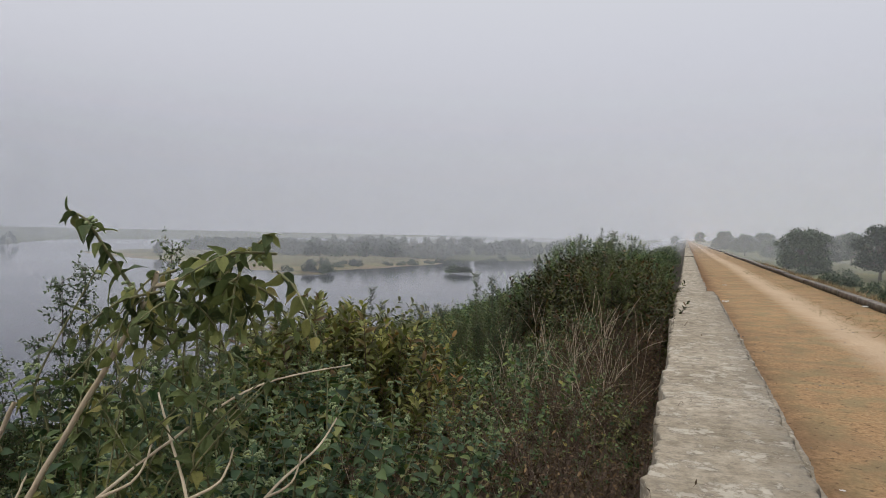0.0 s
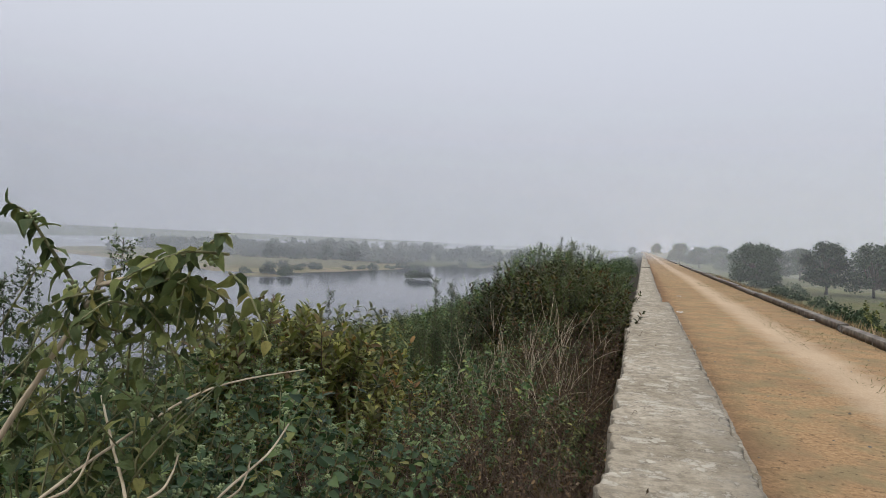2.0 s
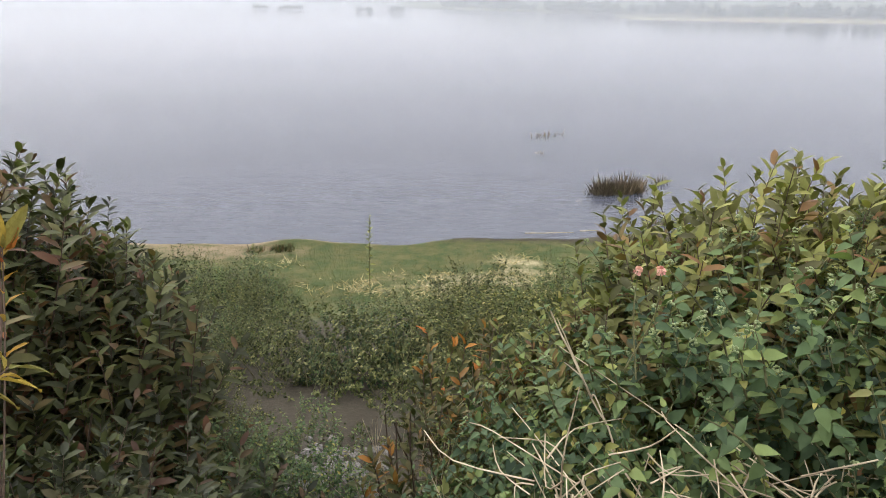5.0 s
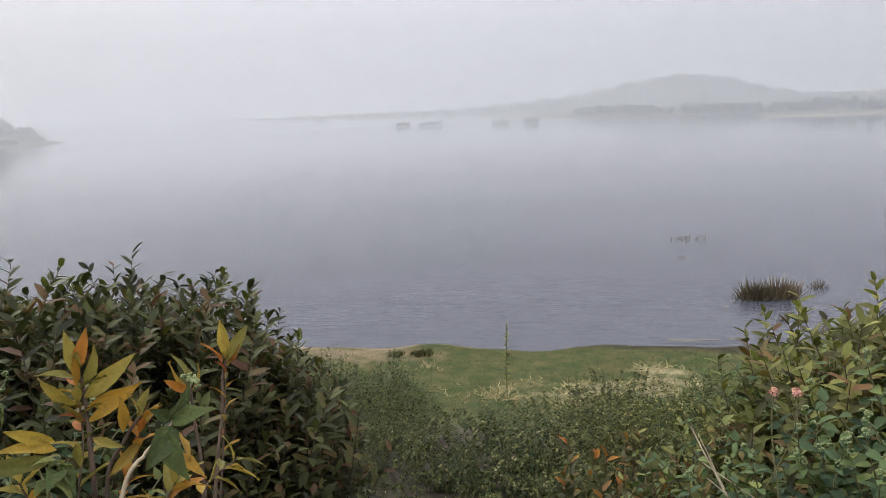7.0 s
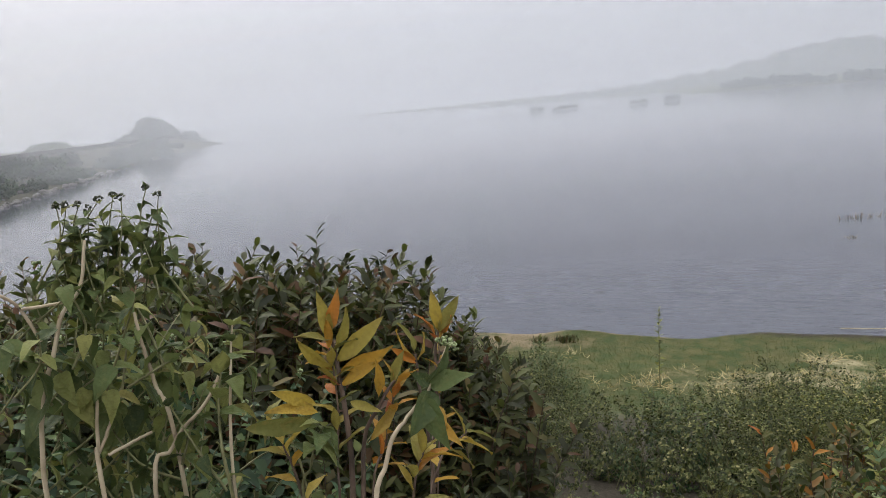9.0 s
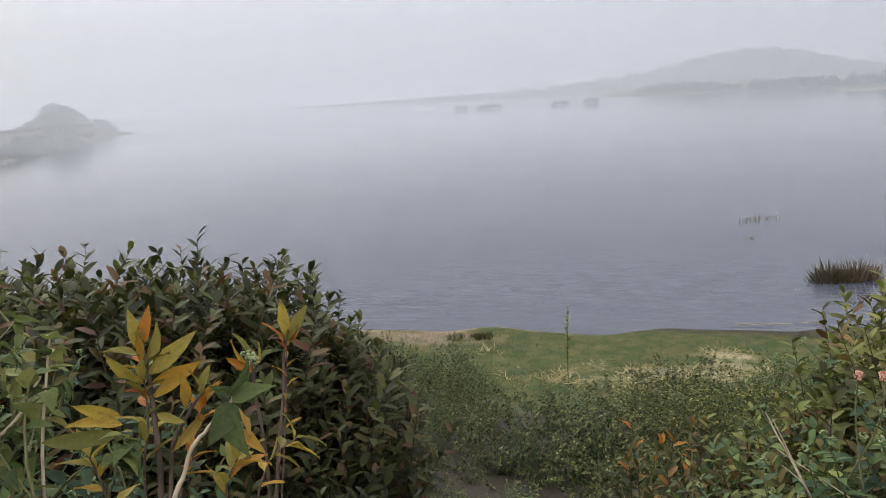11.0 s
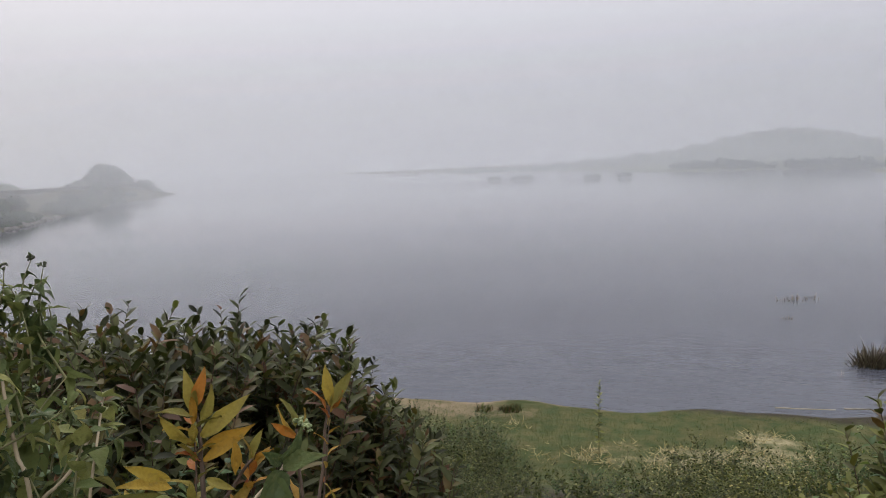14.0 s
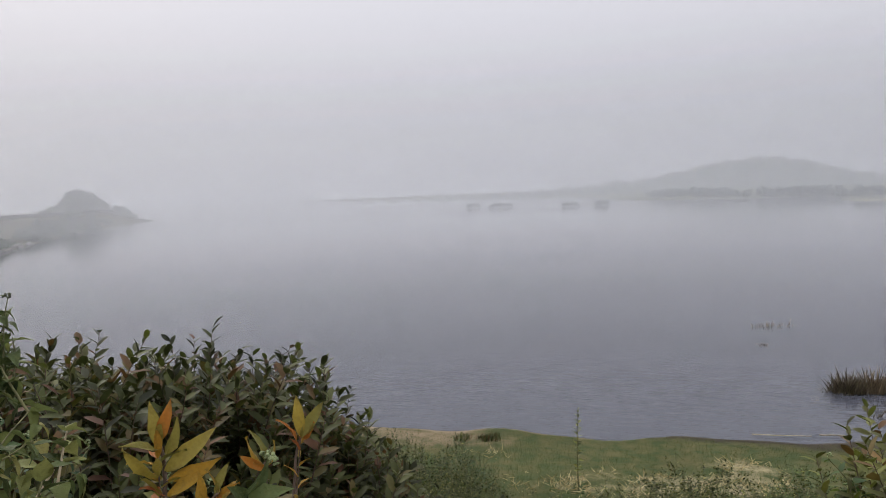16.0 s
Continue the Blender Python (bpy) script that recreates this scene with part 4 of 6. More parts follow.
        if h > 0.4:
            place(pale[0] if n % 9 == 1 else dry[n % 2], x, y, min(rng.uniform(0.6, 1.0), h))
    more = np.random.RandomState(23)
    for n in range(44):
        y = 1.9 + 6.4 * more.uniform(0, 1) ** 1.3
        x = -more.uniform(0.5, 1.6)
        h = room(x, y)[0]
        if h > 0.4:
            plant = dry[n % 2] if n % 5 < 2 else (weeds + leafy)[n % 5] if x < -0.8 or y > 5 else dry[0]
            place(plant, x, y, min(more.uniform(0.7, 1.2), h) * (1.0 if n % 5 < 2 else 0.85))
    # ragged dark sprigs along the top of the bank
    for n in range(16):
        y = more.uniform(8.5, 13.5)
        x = -0.55 - 0.135 * y * more.uniform(0.1, 1.0)
        place((dark[0], fine[1], dark[1])[n % 3], x, y, max(0.8, room(x, y)[0] + more.uniform(-0.05, 0.14)))
    for x, y, h in ((-3.05, -0.3, 0.8), (-2.8, -0.05, 0.75), (-1.55, 0.25, 0.9), (-1.2, 6.2, 1.25), (-1.0, 7.4, 1.3)):
        place(pale[0], x, y, h)
    # low weeds in the gap down to the shore
    for n in range(200):
        x, y = -rng.uniform(2.6, 14.2), rng.uniform(-9, 4)
        h, az, d = room(x, y)
        if not 74 < az < 120 or h < 0.2 or ripple(x, y, 1.4, 5.0) < -0.45 or (86 < az < 98 and d < 2.75) or ((x + 3.75) / 0.6) ** 2 + ((y + 1.1) / 0.45) ** 2 < 1 or (x + 4.9) ** 2 + ((y + 1.55) / 0.6) ** 2 < 0.6:
            continue
        low = 0.45 if x < -12.5 else 1.0
        place((weeds + leafy + lant)[rng.randint(7)], x, y, low * rng.uniform(0.4, 1.25) * (1.0 if d > 4 else 0.6))
    # the rest of the slope, by the room there is
    n = 0
    for _ in range(4000):
        y, x = rng.uniform(-6, 15), -rng.uniform(0.75, 12.5)
        h, az, d = room(x, y)
        if d < 1.5 or az < 0 or az > 150 or 74 < az < 116 or h < 0.3 or (az > 116 and d > 6):
            continue
        if n > 250:
            break
        pick = rng.uniform()
        if az < 25:
            if x > -1.6 and y < 8 and pick < 0.6:
                continue
            t, want = (weeds[rng.randint(3)] if pick < 0.45 else lant[rng.randint(2)] if pick < 0.85 else lance[rng.randint(2)]), rng.uniform(1.0, 1.7)
        elif az > 112:
            t, want = dark[rng.randint(2)], rng.uniform(0.9, 1.5)
        else:
            t, want = (weeds[rng.randint(3)] if pick < 0.4 else lant[rng.randint(2)] if pick < 0.75 else lance[rng.randint(2)]), rng.uniform(0.9, 1.6)
        want = min(want, h)
        x = min(x, -0.12 - 0.62 * want)
        place(t, x, y, want * rng.uniform(0.85, 1.0))
        n += 1
    # farther along the dam
    far = [lantana_bush(66 + k, BROAD, "tangle of green roadside bushes along the parapet", 190, 0.9, 1.2, 0.065, 10, 0, 0) for k in range(2)]
    for t in far:
        t["tall"] = 1.3
    for _ in range(170):
        y = 12 + 150 * rng.uniform(0, 1) ** 1.8
        x = -rng.uniform(0.6, 4.5 + min(8.5, 0.05 * y))
        h, az, d = room(x, y)
        if az < 0.6 or h < 0.5:
            continue
        want = min(h, rng.uniform(1.4, 2.4))
        place(far[rng.randint(2)], min(x, -0.1 - 0.75 * want), y, want)


build_slope_plants()


# ---- trees ----
def build_trees():
    rng = np.random.RandomState(5)
    big = tree(1, "broad dark tree hazy in the mist beyond the road", 8.0, 9.5, 1.5, 75, 130, 0.42)
    mid = tree(2, "round-crowned tree standing in the dry field", 6.6, 6.0, 1.9, 55, 120, 0.34)
    low = tree(3, "spreading green tree beside the field", 6.4, 6.6, 1.2, 60, 120, 0.34)
    thin = "misty tree in the belt on the far shore"
    far = [tree(4 + k, thin, h, w, 1.0, 34, 60, 0.75) for k, (h, w) in enumerate(((7.0, 6.0), (5.0, 8.0), (8.5, 5.0), (6.0, 5.0)))]

    def woods(name, words, places):
        """Many far trees as one mass: short trunks and ragged crowns of leaf clumps."""
        fo = Foliage()
        for x, y, h in places:
            base = np.array([x, y, float(ground_z(np.array(x), np.array(y))) - 0.3])
            wide = h * rng.uniform(0.7, 1.3)
            fo.lines.append((np.stack([base, base + (0.1, 0.1, h * 0.35), base + (0.0, 0.2, h * 0.7)]), 0.16, 0.06))
            for k in range(9):
                a, u = rng.uniform(0, 6.283), rng.uniform(0, 1)
                r = wide / 2 * math.sqrt(max(0.05, 1 - (abs(u - 0.35) / 0.7) ** 2)) * rng.uniform(0.3, 0.95)
                c = base + np.array([r * math.cos(a), r * math.sin(a), h * (0.2 + 0.72 * u)])
                q = unit(rng.normal(0, 1, (26, 3))) * rng.uniform(0.5, 1.0, (26, 1)) * h * rng.uniform(0.12, 0.2)
                fo.leaves(c + q, rng.normal(0, 1, (26, 3)), q + np.array([0, 0, 0.6]), 0.2 * h * rng.uniform(0.6, 1.2, 26))
        thing = tagged(new(name), words, "woods", kind="stuff")
        fo.stem_mesh("trunk_growth", BARK, thing, 5)
        fo.leaf_mesh("crown_growth", TREE_LEAF, thing, 0.7, 0.45, 0.2, 0.1, False)

    def tall(t, x, y, h, full):
        return put(t, x, y, h / full, rng.uniform(0, 360), 0.0) if t not in stood else put_copy(t, x, y, h / full, rng.uniform(0, 360), 0.0)

    stood = set()
    # three dark trees nearest beyond the field wall, then paler ones behind
    for t, full, x, y, h in ((big, 8.0, 16.0, 111.5, 6.2), (mid, 6.6, 22.2, 96, 6.4), (low, 6.4, 27.5, 96, 6.4)):
        tall(t, x, y, h, full)
        stood.add(t)
    for t, full, x, y, h in ((low, 6.4, 31, 90, 5.6), (low, 6.4, 24.5, 73, 3.2), (low, 6.4, 36, 98, 5.2), (mid, 6.6, 24, 140, 5.6), (mid, 6.6, 30, 150, 6.0), (big, 8.0, 41, 120, 5.6), (big, 8.0, 20, 190, 5.2), (mid, 6.6, 16, 215, 6.2), (low, 6.4, 25, 200, 5.5), (mid, 6.6, 12, 245, 7.2), (low, 6.4, 9.5, 235, 4.0), (big, 8.0, 18, 270, 5.6), (big, 8.0, 34, 210, 6.5), (mid, 6.6, 45, 190, 7.0), (big, 8.0, 56, 200, 7.6), (big, 8.0, 70, 230, 8.0), (low, 6.4, 47, 150, 6.0), (mid, 6.6, 60, 170, 6.6), (big, 8.0, 28, 290, 7.0), (big, 8.0, 44, 300, 7.6), (mid, 6.6, 6, 330, 5.0), (mid, 6.6, -6, 420, 5.5), (big, 8.0, 60, 310, 8.0), (big, 8.0, 82, 280, 8.0), (low, 6.4, 39, 128, 4.4)):
        tall(t, x, y, h * rng.uniform(0.92, 1.06), full)
    # belt on the northern land
    group = "trees on the far shore"
    sizes = (7.0, 5.0, 8.5, 6.0)
    places = []
    for n in range(260):
        x = rng.uniform(-135, -26)
        y0 = np.interp(x, [-135, -106, -80, -66, -50, -26], [150, 148, 140, 145, 195, 222])
        places.append((x, y0 + 34 * rng.uniform() ** 1.3, 2.9 + 1.5 * rng.uniform() ** 2))
    for n in range(130):
        places.append((rng.uniform(-260, -20), rng.uniform(270, 400), 3.4 + 1.6 * rng.uniform()))
    woods("northern_woods", "hazy belt of low trees on the northern shore", places)
    c = put_copy(mid, -113, 125, 0.42, 10, 0.1)
    tagged(c, "lone small tree at the tip of the far shore", "tree", group)
    # belt on the western shore
    places = []
    for n in range(280):
        y = rng.uniform(-20, 162)
        x = float(np.interp(y, [-20, 10, 44, 70, 110, 170, 270], [-335, -300, -256, -216, -206, -200, -195])) - rng.uniform(4, 22)
        places.append((x, y, 2.6 + 1.9 * rng.uniform() ** 2.2))
    woods("western_woods", "faint belt of trees in the mist across the water", places)
    # grove at the end of the dam: bearing, distance, height of the top over the lake
    for n, (az, r, top) in enumerate(((140.2, 340, 7.1), (139.6, 343, 8.5), (139.0, 345, 10.6), (138.5, 348, 12.9), (138.0, 351, 15.3), (137.6, 345, 15.8), (137.1, 345, 14.0), (136.5, 345, 11.1), (136.0, 348, 9.0), (135.4, 345, 7.7), (134.9, 345, 7.4), (134.5, 345, 5.8), (134.1, 343, 3.7), (133.7, 343, 1.9))):
        x, y = -r * math.sin(radians(az)), r * math.cos(radians(az))
        z = max(float(ground_z(np.array(x), np.array(y))), WATER_Z)
        k = (0, 3, 2)[n % 3]
        size = (top + WATER_Z - z) / sizes[k] * 0.97
        c = put(far[k], x, y, size, rng.uniform(0, 360), 0.4) if n < 3 else put_copy(far[k], x, y, size, rng.uniform(0, 360), 0.4)
        tagged(c, "grey tree in thick mist at the end of the dam", "tree", "trees at the end of the dam")
    # pale clumps behind the crest of the far dam
    for az, r, top in ((145.6, 365, 2.8), (145.0, 365, 3.2), (144.4, 370, 3.1), (143.9, 370, 2.7), (150.8, 360, 2.2), (150.2, 360, 1.8), (149.6, 360, 1.2)):
        x, y = -r * math.sin(radians(az)), r * math.cos(radians(az))
        size = (top - float(ground_z(np.array(x), np.array(y)))) / 5.0
        c = put_copy(far[1], x, y, size, rng.uniform(0, 360), 0.4) if az != 145.6 else put(far[1], x, y, size, 0, 0.4)
        tagged(c, "pale misty clump of trees behind the dam crest", "tree", "trees behind the dam")


build_trees()


def build_hill(words, bearings, heights, start, seed):
    """A low wooded ridge far behind the shore: bearings and how high it stands over the horizon, in degrees."""
    n = int((bearings[-1] - bearings[0]) * 6)
    deg = np.linspace(bearings[0], bearings[-1], n)
    az = np.radians(deg)
    lumps = np.random.RandomState(seed).normal(0, 1, n)
    el = np.interp(deg, bearings, heights) + 0.07 * np.sin(deg * 3.1) + 0.05 * np.sin(deg * 7.7) + 0.05 * np.convolve(lumps, np.ones(4) / 2, "same")
    top = (start + 160) * np.tan(np.radians(el)) + 6.5
    g = np.stack([np.stack([-r * np.sin(az), r * np.cos(az), WATER_Z - 0.5 + top * k], -1) for r, k in ((start, 0.0), (start + 40, 0.35), (start + 90, 0.75), (start + 160, 1.0), (start + 260, 0.8), (start + 440, 0.0))], 1)
    m = g.shape[1]
    i, j = np.meshgrid(np.arange(n - 1), np.arange(m - 1), indexing="ij")
    q = np.stack([i * m + j, (i + 1) * m + j, (i + 1) * m + j + 1, i * m + j + 1], -1).reshape(-1, 4)
    tagged(mesh_object("hill", g.reshape(-1, 3), q, HILL, smooth=True), words, "hill", kind="structure")


build_hill("low wooded hill almost lost in the mist", [48, 60, 68, 74, 78, 82, 85, 88, 93, 100, 108, 118, 128], [-0.9, -0.8, -0.7, -0.3, 0.3, 1.4, 1.85, 1.5, 0.6, 0.1, -0.3, -0.6, -0.9], 560, 3)


# ---- single plants, canes, reeds, litter ----
def leaf_data(name, width, wide_at, fold, curl, mat, droop=0.0):
    """One leaf of unit length with a midrib fold and a bent blade."""
    rows = np.array([0.0, 0.07, 0.18, 0.33, 0.52, 0.72, 0.88, 1.0])
    shape = np.array([0.04, 0.55, 0.88, 1.0, 0.88, 0.56, 0.24, 0.02]) if wide_at < 0.4 else np.array([0.05, 0.35, 0.68, 0.93, 1.0, 0.76, 0.36, 0.02])
    v, f = [], []
    for k, (t, w) in enumerate(zip(rows, width / 2 * shape)):
        z = -curl * t ** 2.2
        wave = 0.03 * math.sin(9 * t + 7 * curl) + 0.02 * math.sin(17 * t)
        jag = 1 + 0.035 * (-1) ** k
        v += [(-w * jag, t - 0.02 * (k % 2), z + fold * w + wave), (-w * 0.5, t, z + fold * w * 0.62), (0, t, z), (w * 0.5, t, z + fold * w * 0.62), (w * (2 - jag), t, z + fold * w - wave)]
    for k in range(len(rows) - 1):
        for j in range(4):
            a = k * 5 + j
            f.append((a, a + 1, a + 6, a + 5))
    me = bpy.data.meshes.new(name)
    me.from_pydata(v, [], f)
    me.polygons.foreach_set("use_smooth", [True] * len(f))
    me.materials.append(mat)
    return me


def single_leaf_material(name, stops, spots):
    """Like the other leaves, each leaf object with its own tone; veins and brown spots."""
    m, nt, bsdf, out = material(name)
    info = nt.nodes.new("ShaderNodeObjectInfo")
    col = ramp(nt, stops, info.outputs["Random"])
    col = mix(nt, ramp(nt, grey((0.5, 0.0), (0.72, 0.8)), noise_tex(nt, 4, 4, 0.6)), col, spots)
    wave = nt.nodes.new("ShaderNodeTexWave")
    wave.inputs["Scale"].default_value, wave.inputs["Distortion"].default_value = 3.2, 2.5
    wave.bands_direction = "Y"
    co = nt.nodes.new("ShaderNodeTexCoord")
    nt.links.new(co.outputs["Object"], wave.inputs["Vector"])
    col = mix(nt, 0.12, col, ramp(nt, grey((0.0, 0.7), (1.0, 1.1)), wave.outputs["Fac"]), "MULTIPLY")
    nt.links.new(col, bsdf.inputs["Base Color"])
    bsdf.inputs["Roughness"].default_value = 0.55
    bsdf.inputs["Specular IOR Level"].default_value = 0.22
    bump(nt, bsdf, noise_tex(nt, 7, 4), 0.3, 0.03)
    tr = nt.nodes.new("ShaderNodeBsdfTranslucent")
    nt.links.new(col, tr.inputs["Color"])
    ms = nt.nodes.new("ShaderNodeMixShader")
    ms.inputs[0].default_value = 0.3
    nt.links.new(bsdf.outputs[0], ms.inputs[1])
    nt.links.new(tr.outputs[0], ms.inputs[2])
    nt.links.new(ms.outputs[0], out.inputs[0])
    return m


BIG_GREEN = single_leaf_material("single_green_leaf", [(0.0, (0.042, 0.064, 0.026)), (0.4, (0.095, 0.128, 0.044)), (0.75, (0.16, 0.19, 0.062)), (0.92, (0.24, 0.25, 0.08)), (1.0, (0.28, 0.25, 0.08))], (0.13, 0.135, 0.045))
BIG_ORANGE = single_leaf_material("single_orange_leaf", [(0.0, (0.26, 0.19, 0.04)), (0.5, (0.38, 0.2, 0.03)), (0.8, (0.36, 0.12, 0.025)), (1.0, (0.22, 0.06, 0.025))], (0.25, 0.15, 0.035))
BIG_YELLOW = single_leaf_material("single_yellow_leaf", [(0.0, (0.13, 0.14, 0.04)), (0.35, (0.25, 0.21, 0.045)), (0.7, (0.36, 0.26, 0.04)), (0.9, (0.40, 0.21, 0.03)), (1.0, (0.34, 0.11, 0.02))], (0.2, 0.15, 0.04))
BIG_RUST = single_leaf_material("single_rust_leaf", [(0.0, (0.06, 0.07, 0.025)), (0.55, (0.12, 0.125, 0.04)), (0.75, (0.22, 0.15, 0.04)), (0.88, (0.40, 0.18, 0.03)), (1.0, (0.38, 0.11, 0.02))], (0.13, 0.07, 0.03))
GREEN_LEAVES = [leaf_data("leaf", 0.66, 0.36, 0.35, 0.18 + 0.2 * k, BIG_GREEN) for k in range(4)]
ORANGE_LEAVES = [leaf_data("leaf", 0.27, 0.45, 0.5, 0.12 + 0.14 * k, BIG_ORANGE) for k in range(2)]
RUST_LEAVES = [leaf_data("leaf", 0.4, 0.45, 0.35, 0.1 + 0.15 * k, BIG_RUST) for k in range(3)]
YELLOW_LEAVES = [leaf_data("leaf", 0.29, 0.45, 0.5, 0.08 + 0.14 * k, BIG_YELLOW) for k in range(3)]


def put_leaf(parent, data, base, axis, normal, size):
    a = Vector(axis).normalized()
    n = Vector(normal)
    n = (n - a * n.dot(a)).normalized()
    m = Matrix((a.cross(n), a, n)).transposed().to_4x4()
    ob = new("leaf", data)
    ob.parent = parent
    ob.matrix_basis = Matrix.Translation(base) @ m @ Matrix.Diagonal((size, size, size, 1))
    return ob


def smooth_line(points, n=4):
    """A curve through the points."""
    p = np.asarray(points, dtype=float)
    t = np.arange(len(p))
    tt = np.linspace(0, len(p) - 1, (len(p) - 1) * n + 1)
    out = []
    for x in tt:
        i = min(int(x), len(p) - 2)
        f = x - i
        a, b, c, d = p[max(i - 1, 0)], p[i], p[i + 1], p[min(i + 2, len(p) - 1)]
        out.append(0.5 * (2 * b + (c - a) * f + (2 * a - 5 * b + 4 * c - d) * f * f + (3 * b - a - 3 * c + d) * f ** 3))
    return np.array(out)


def cane(name, parent, points, r0, r1, mat, label="", knots=0.0, seed=0):
    line = smooth_line(points, 6)
    rng = np.random.RandomState(seed + 3)
    line[1:-1] += rng.normal(0, r0 * 0.12, line[1:-1].shape)
    v, f = tube_arrays([(line, r0, r1)], 7)
    return mesh_object(name, v, f, mat, parent, label, smooth=True)


def leafy_stem(parent, rng, points, leaves, size, data, r0=0.004, angle=65, droop=0.35, mat=GREEN_STEM, first=0.15, pairs=True, taper=0.3):
    line = smooth_line(points, 5)
    v, f = tube_arrays([(line, r0, r0 * 0.4)], 5)
    mesh_object("stem", v, f, mat, parent, smooth=True)
    for k in range(leaves):
        u = first + (1 - first) * ((k // 2 * 2) / max(1, leaves - 1) if pairs else k / max(1, leaves - 1))
        x = min(u, 0.999) * (len(line) - 1)
        i = int(x)
        base = line[i] + (line[i + 1] - line[i]) * (x - i)
        t = unit(line[i + 1] - line[i])
        e1 = unit(np.cross(t, (0.3, 0.2, 0.93)))
        phi = (k % 2) * np.pi + (k // 2) * 1.57 + rng.normal(0, 0.3) if pairs else k * 2.4 + rng.normal(0, 0.3)
        r = e1 * math.cos(phi) + np.cross(t, e1) * math.sin(phi)
        a = radians(angle * (1.1 - 0.5 * u) + rng.normal(0, 10))
        axis = t * math.cos(a) + r * math.sin(a) + np.array([0, 0, -droop * rng.uniform(0.3, 1.4)])
        put_leaf(parent, data[rng.randint(len(data))], base, axis, t * 0.8 + np.array([0, 0, 0.7]) + rng.normal(0, 0.25, 3), size * rng.uniform(0.75, 1.15) * (1 - taper * u))
    return line


def build_tall_lantana():
    thing = tagged(new("lantana_bush"), "tall lantana with drooping leaves on pale woody canes", "bush")
    rng = np.random.RandomState(7)
    cane("cane", thing, [(-1.75, 0.7, -0.75), (-1.46, 0.88, 0.3), (-1.32, 0.96, 0.6), (-1.11, 1.04, 1.0), (-1.005, 1.083, 1.2), (-0.9, 1.13, 1.40), (-0.872, 1.15, 1.465)], 0.0068, 0.0045, PALE_STEM, "thick pale woody cane", 1, 1)
    cane("cane", thing, [(-1.45, 0.9, -0.55), (-1.25, 0.98, 0.8), (-1.16, 1.03, 1.08), (-1.09, 1.06, 1.26)], 0.006, 0.004, PALE_STEM, "", 0, 3)
    fork = np.array([-0.872, 1.15, 1.465])
    cane("cane", thing, [fork, (-0.84, 1.155, 1.475), (-0.8, 1.165, 1.49)], 0.0045, 0.004, PALE_STEM, "", 0, 2)
    cane("cane", thing, [fork, (-0.868, 1.15, 1.48), (-0.866, 1.15, 1.492)], 0.0055, 0.004, PALE_STEM, "", 0, 4)
    leafy_stem(thing, rng, [fork - np.array([0.015, 0.005, 0.04]), (-0.925, 1.13, 1.49), (-0.96, 1.12, 1.54), (-0.985, 1.11, 1.58), (-1.015, 1.10, 1.597)], 20, 0.05, GREEN_LEAVES, 0.0042, 78, 0.95, taper=0.4)
    leafy_stem(thing, rng, [(-0.8, 1.165, 1.49), (-0.75, 1.17, 1.515), (-0.69, 1.168, 1.535), (-0.646, 1.164, 1.562)], 22, 0.048, GREEN_LEAVES, 0.0042, 78, 0.9, taper=0.35)
    # side shoots that hang below the arching branch and round the fork
    for k in range(34):
        u = rng.uniform(-0.25, 1)
        base = fork + (np.array([-0.66, 1.165, 1.54]) - fork) * u + rng.normal(0, 0.018, 3) + np.array([0, 0, -0.03])
        tip = base + np.array([rng.normal(-0.01, 0.06), rng.normal(0.03, 0.08), rng.uniform(-0.14, 0.02)])
        leafy_stem(thing, rng, [base, base * 0.5 + tip * 0.5 + np.array([0, 0, 0.02]), tip], 9, 0.038, GREEN_LEAVES, 0.0028, 72, 0.8)
    for k in range(34):
        base = np.array([rng.uniform(-1.14, -0.8), rng.uniform(1.08, 1.32), rng.uniform(1.02, 1.34)])
        tip = base + np.array([rng.normal(0, 0.08), rng.normal(0.03, 0.08), rng.uniform(0.08, 0.2)])
        leafy_stem(thing, rng, [base - np.array([0, 0, 0.06]), base, tip], 12, 0.042, GREEN_LEAVES, 0.003, 70, 0.6)
    heads(thing, "berry_growth", [(-0.655, 1.16, 1.515), (-0.67, 1.17, 1.51), (-0.95, 1.09, 1.575), (-0.88, 1.1, 1.47)], 0.011, BERRY, 5)
    # bare canes lying across in front of it
    for n, pts in enumerate(([(-0.84, 0.8, 1.08), (-0.88, 1.04, 1.13), (-0.91, 1.24, 1.165), (-0.93, 1.56, 1.205), (-0.89, 1.94, 1.19)], [(-0.72, 1.06, 1.03), (-0.78, 1.13, 1.11), (-0.91, 1.24, 1.165), (-1.04, 1.35, 1.22)], [(-0.74, 1.15, 0.97), (-0.78, 1.36, 1.03), (-0.8, 1.6, 1.06), (-0.83, 1.75, 1.09)], [(-1.0, 0.86, 0.8), (-1.02, 0.92, 1.1), (-1.03, 0.95, 1.22)])):
        thing2 = tagged(new("dead_cane"), "bare pale dead cane leaning through the bushes", "branch", "dead canes in the bushes")
        cane("stick", thing2, pts, 0.0036, 0.002, PALE_STEM, "", 0, 20 + n)
        p = np.asarray(pts[1], dtype=float)
        cane("side_twig", thing2, [p, p + np.array([0.03, 0.05, 0.02]), p + np.array([0.035, 0.08, 0.07])], 0.003, 0.0015, PALE_STEM, "", 0, 30 + n)


build_tall_lantana()


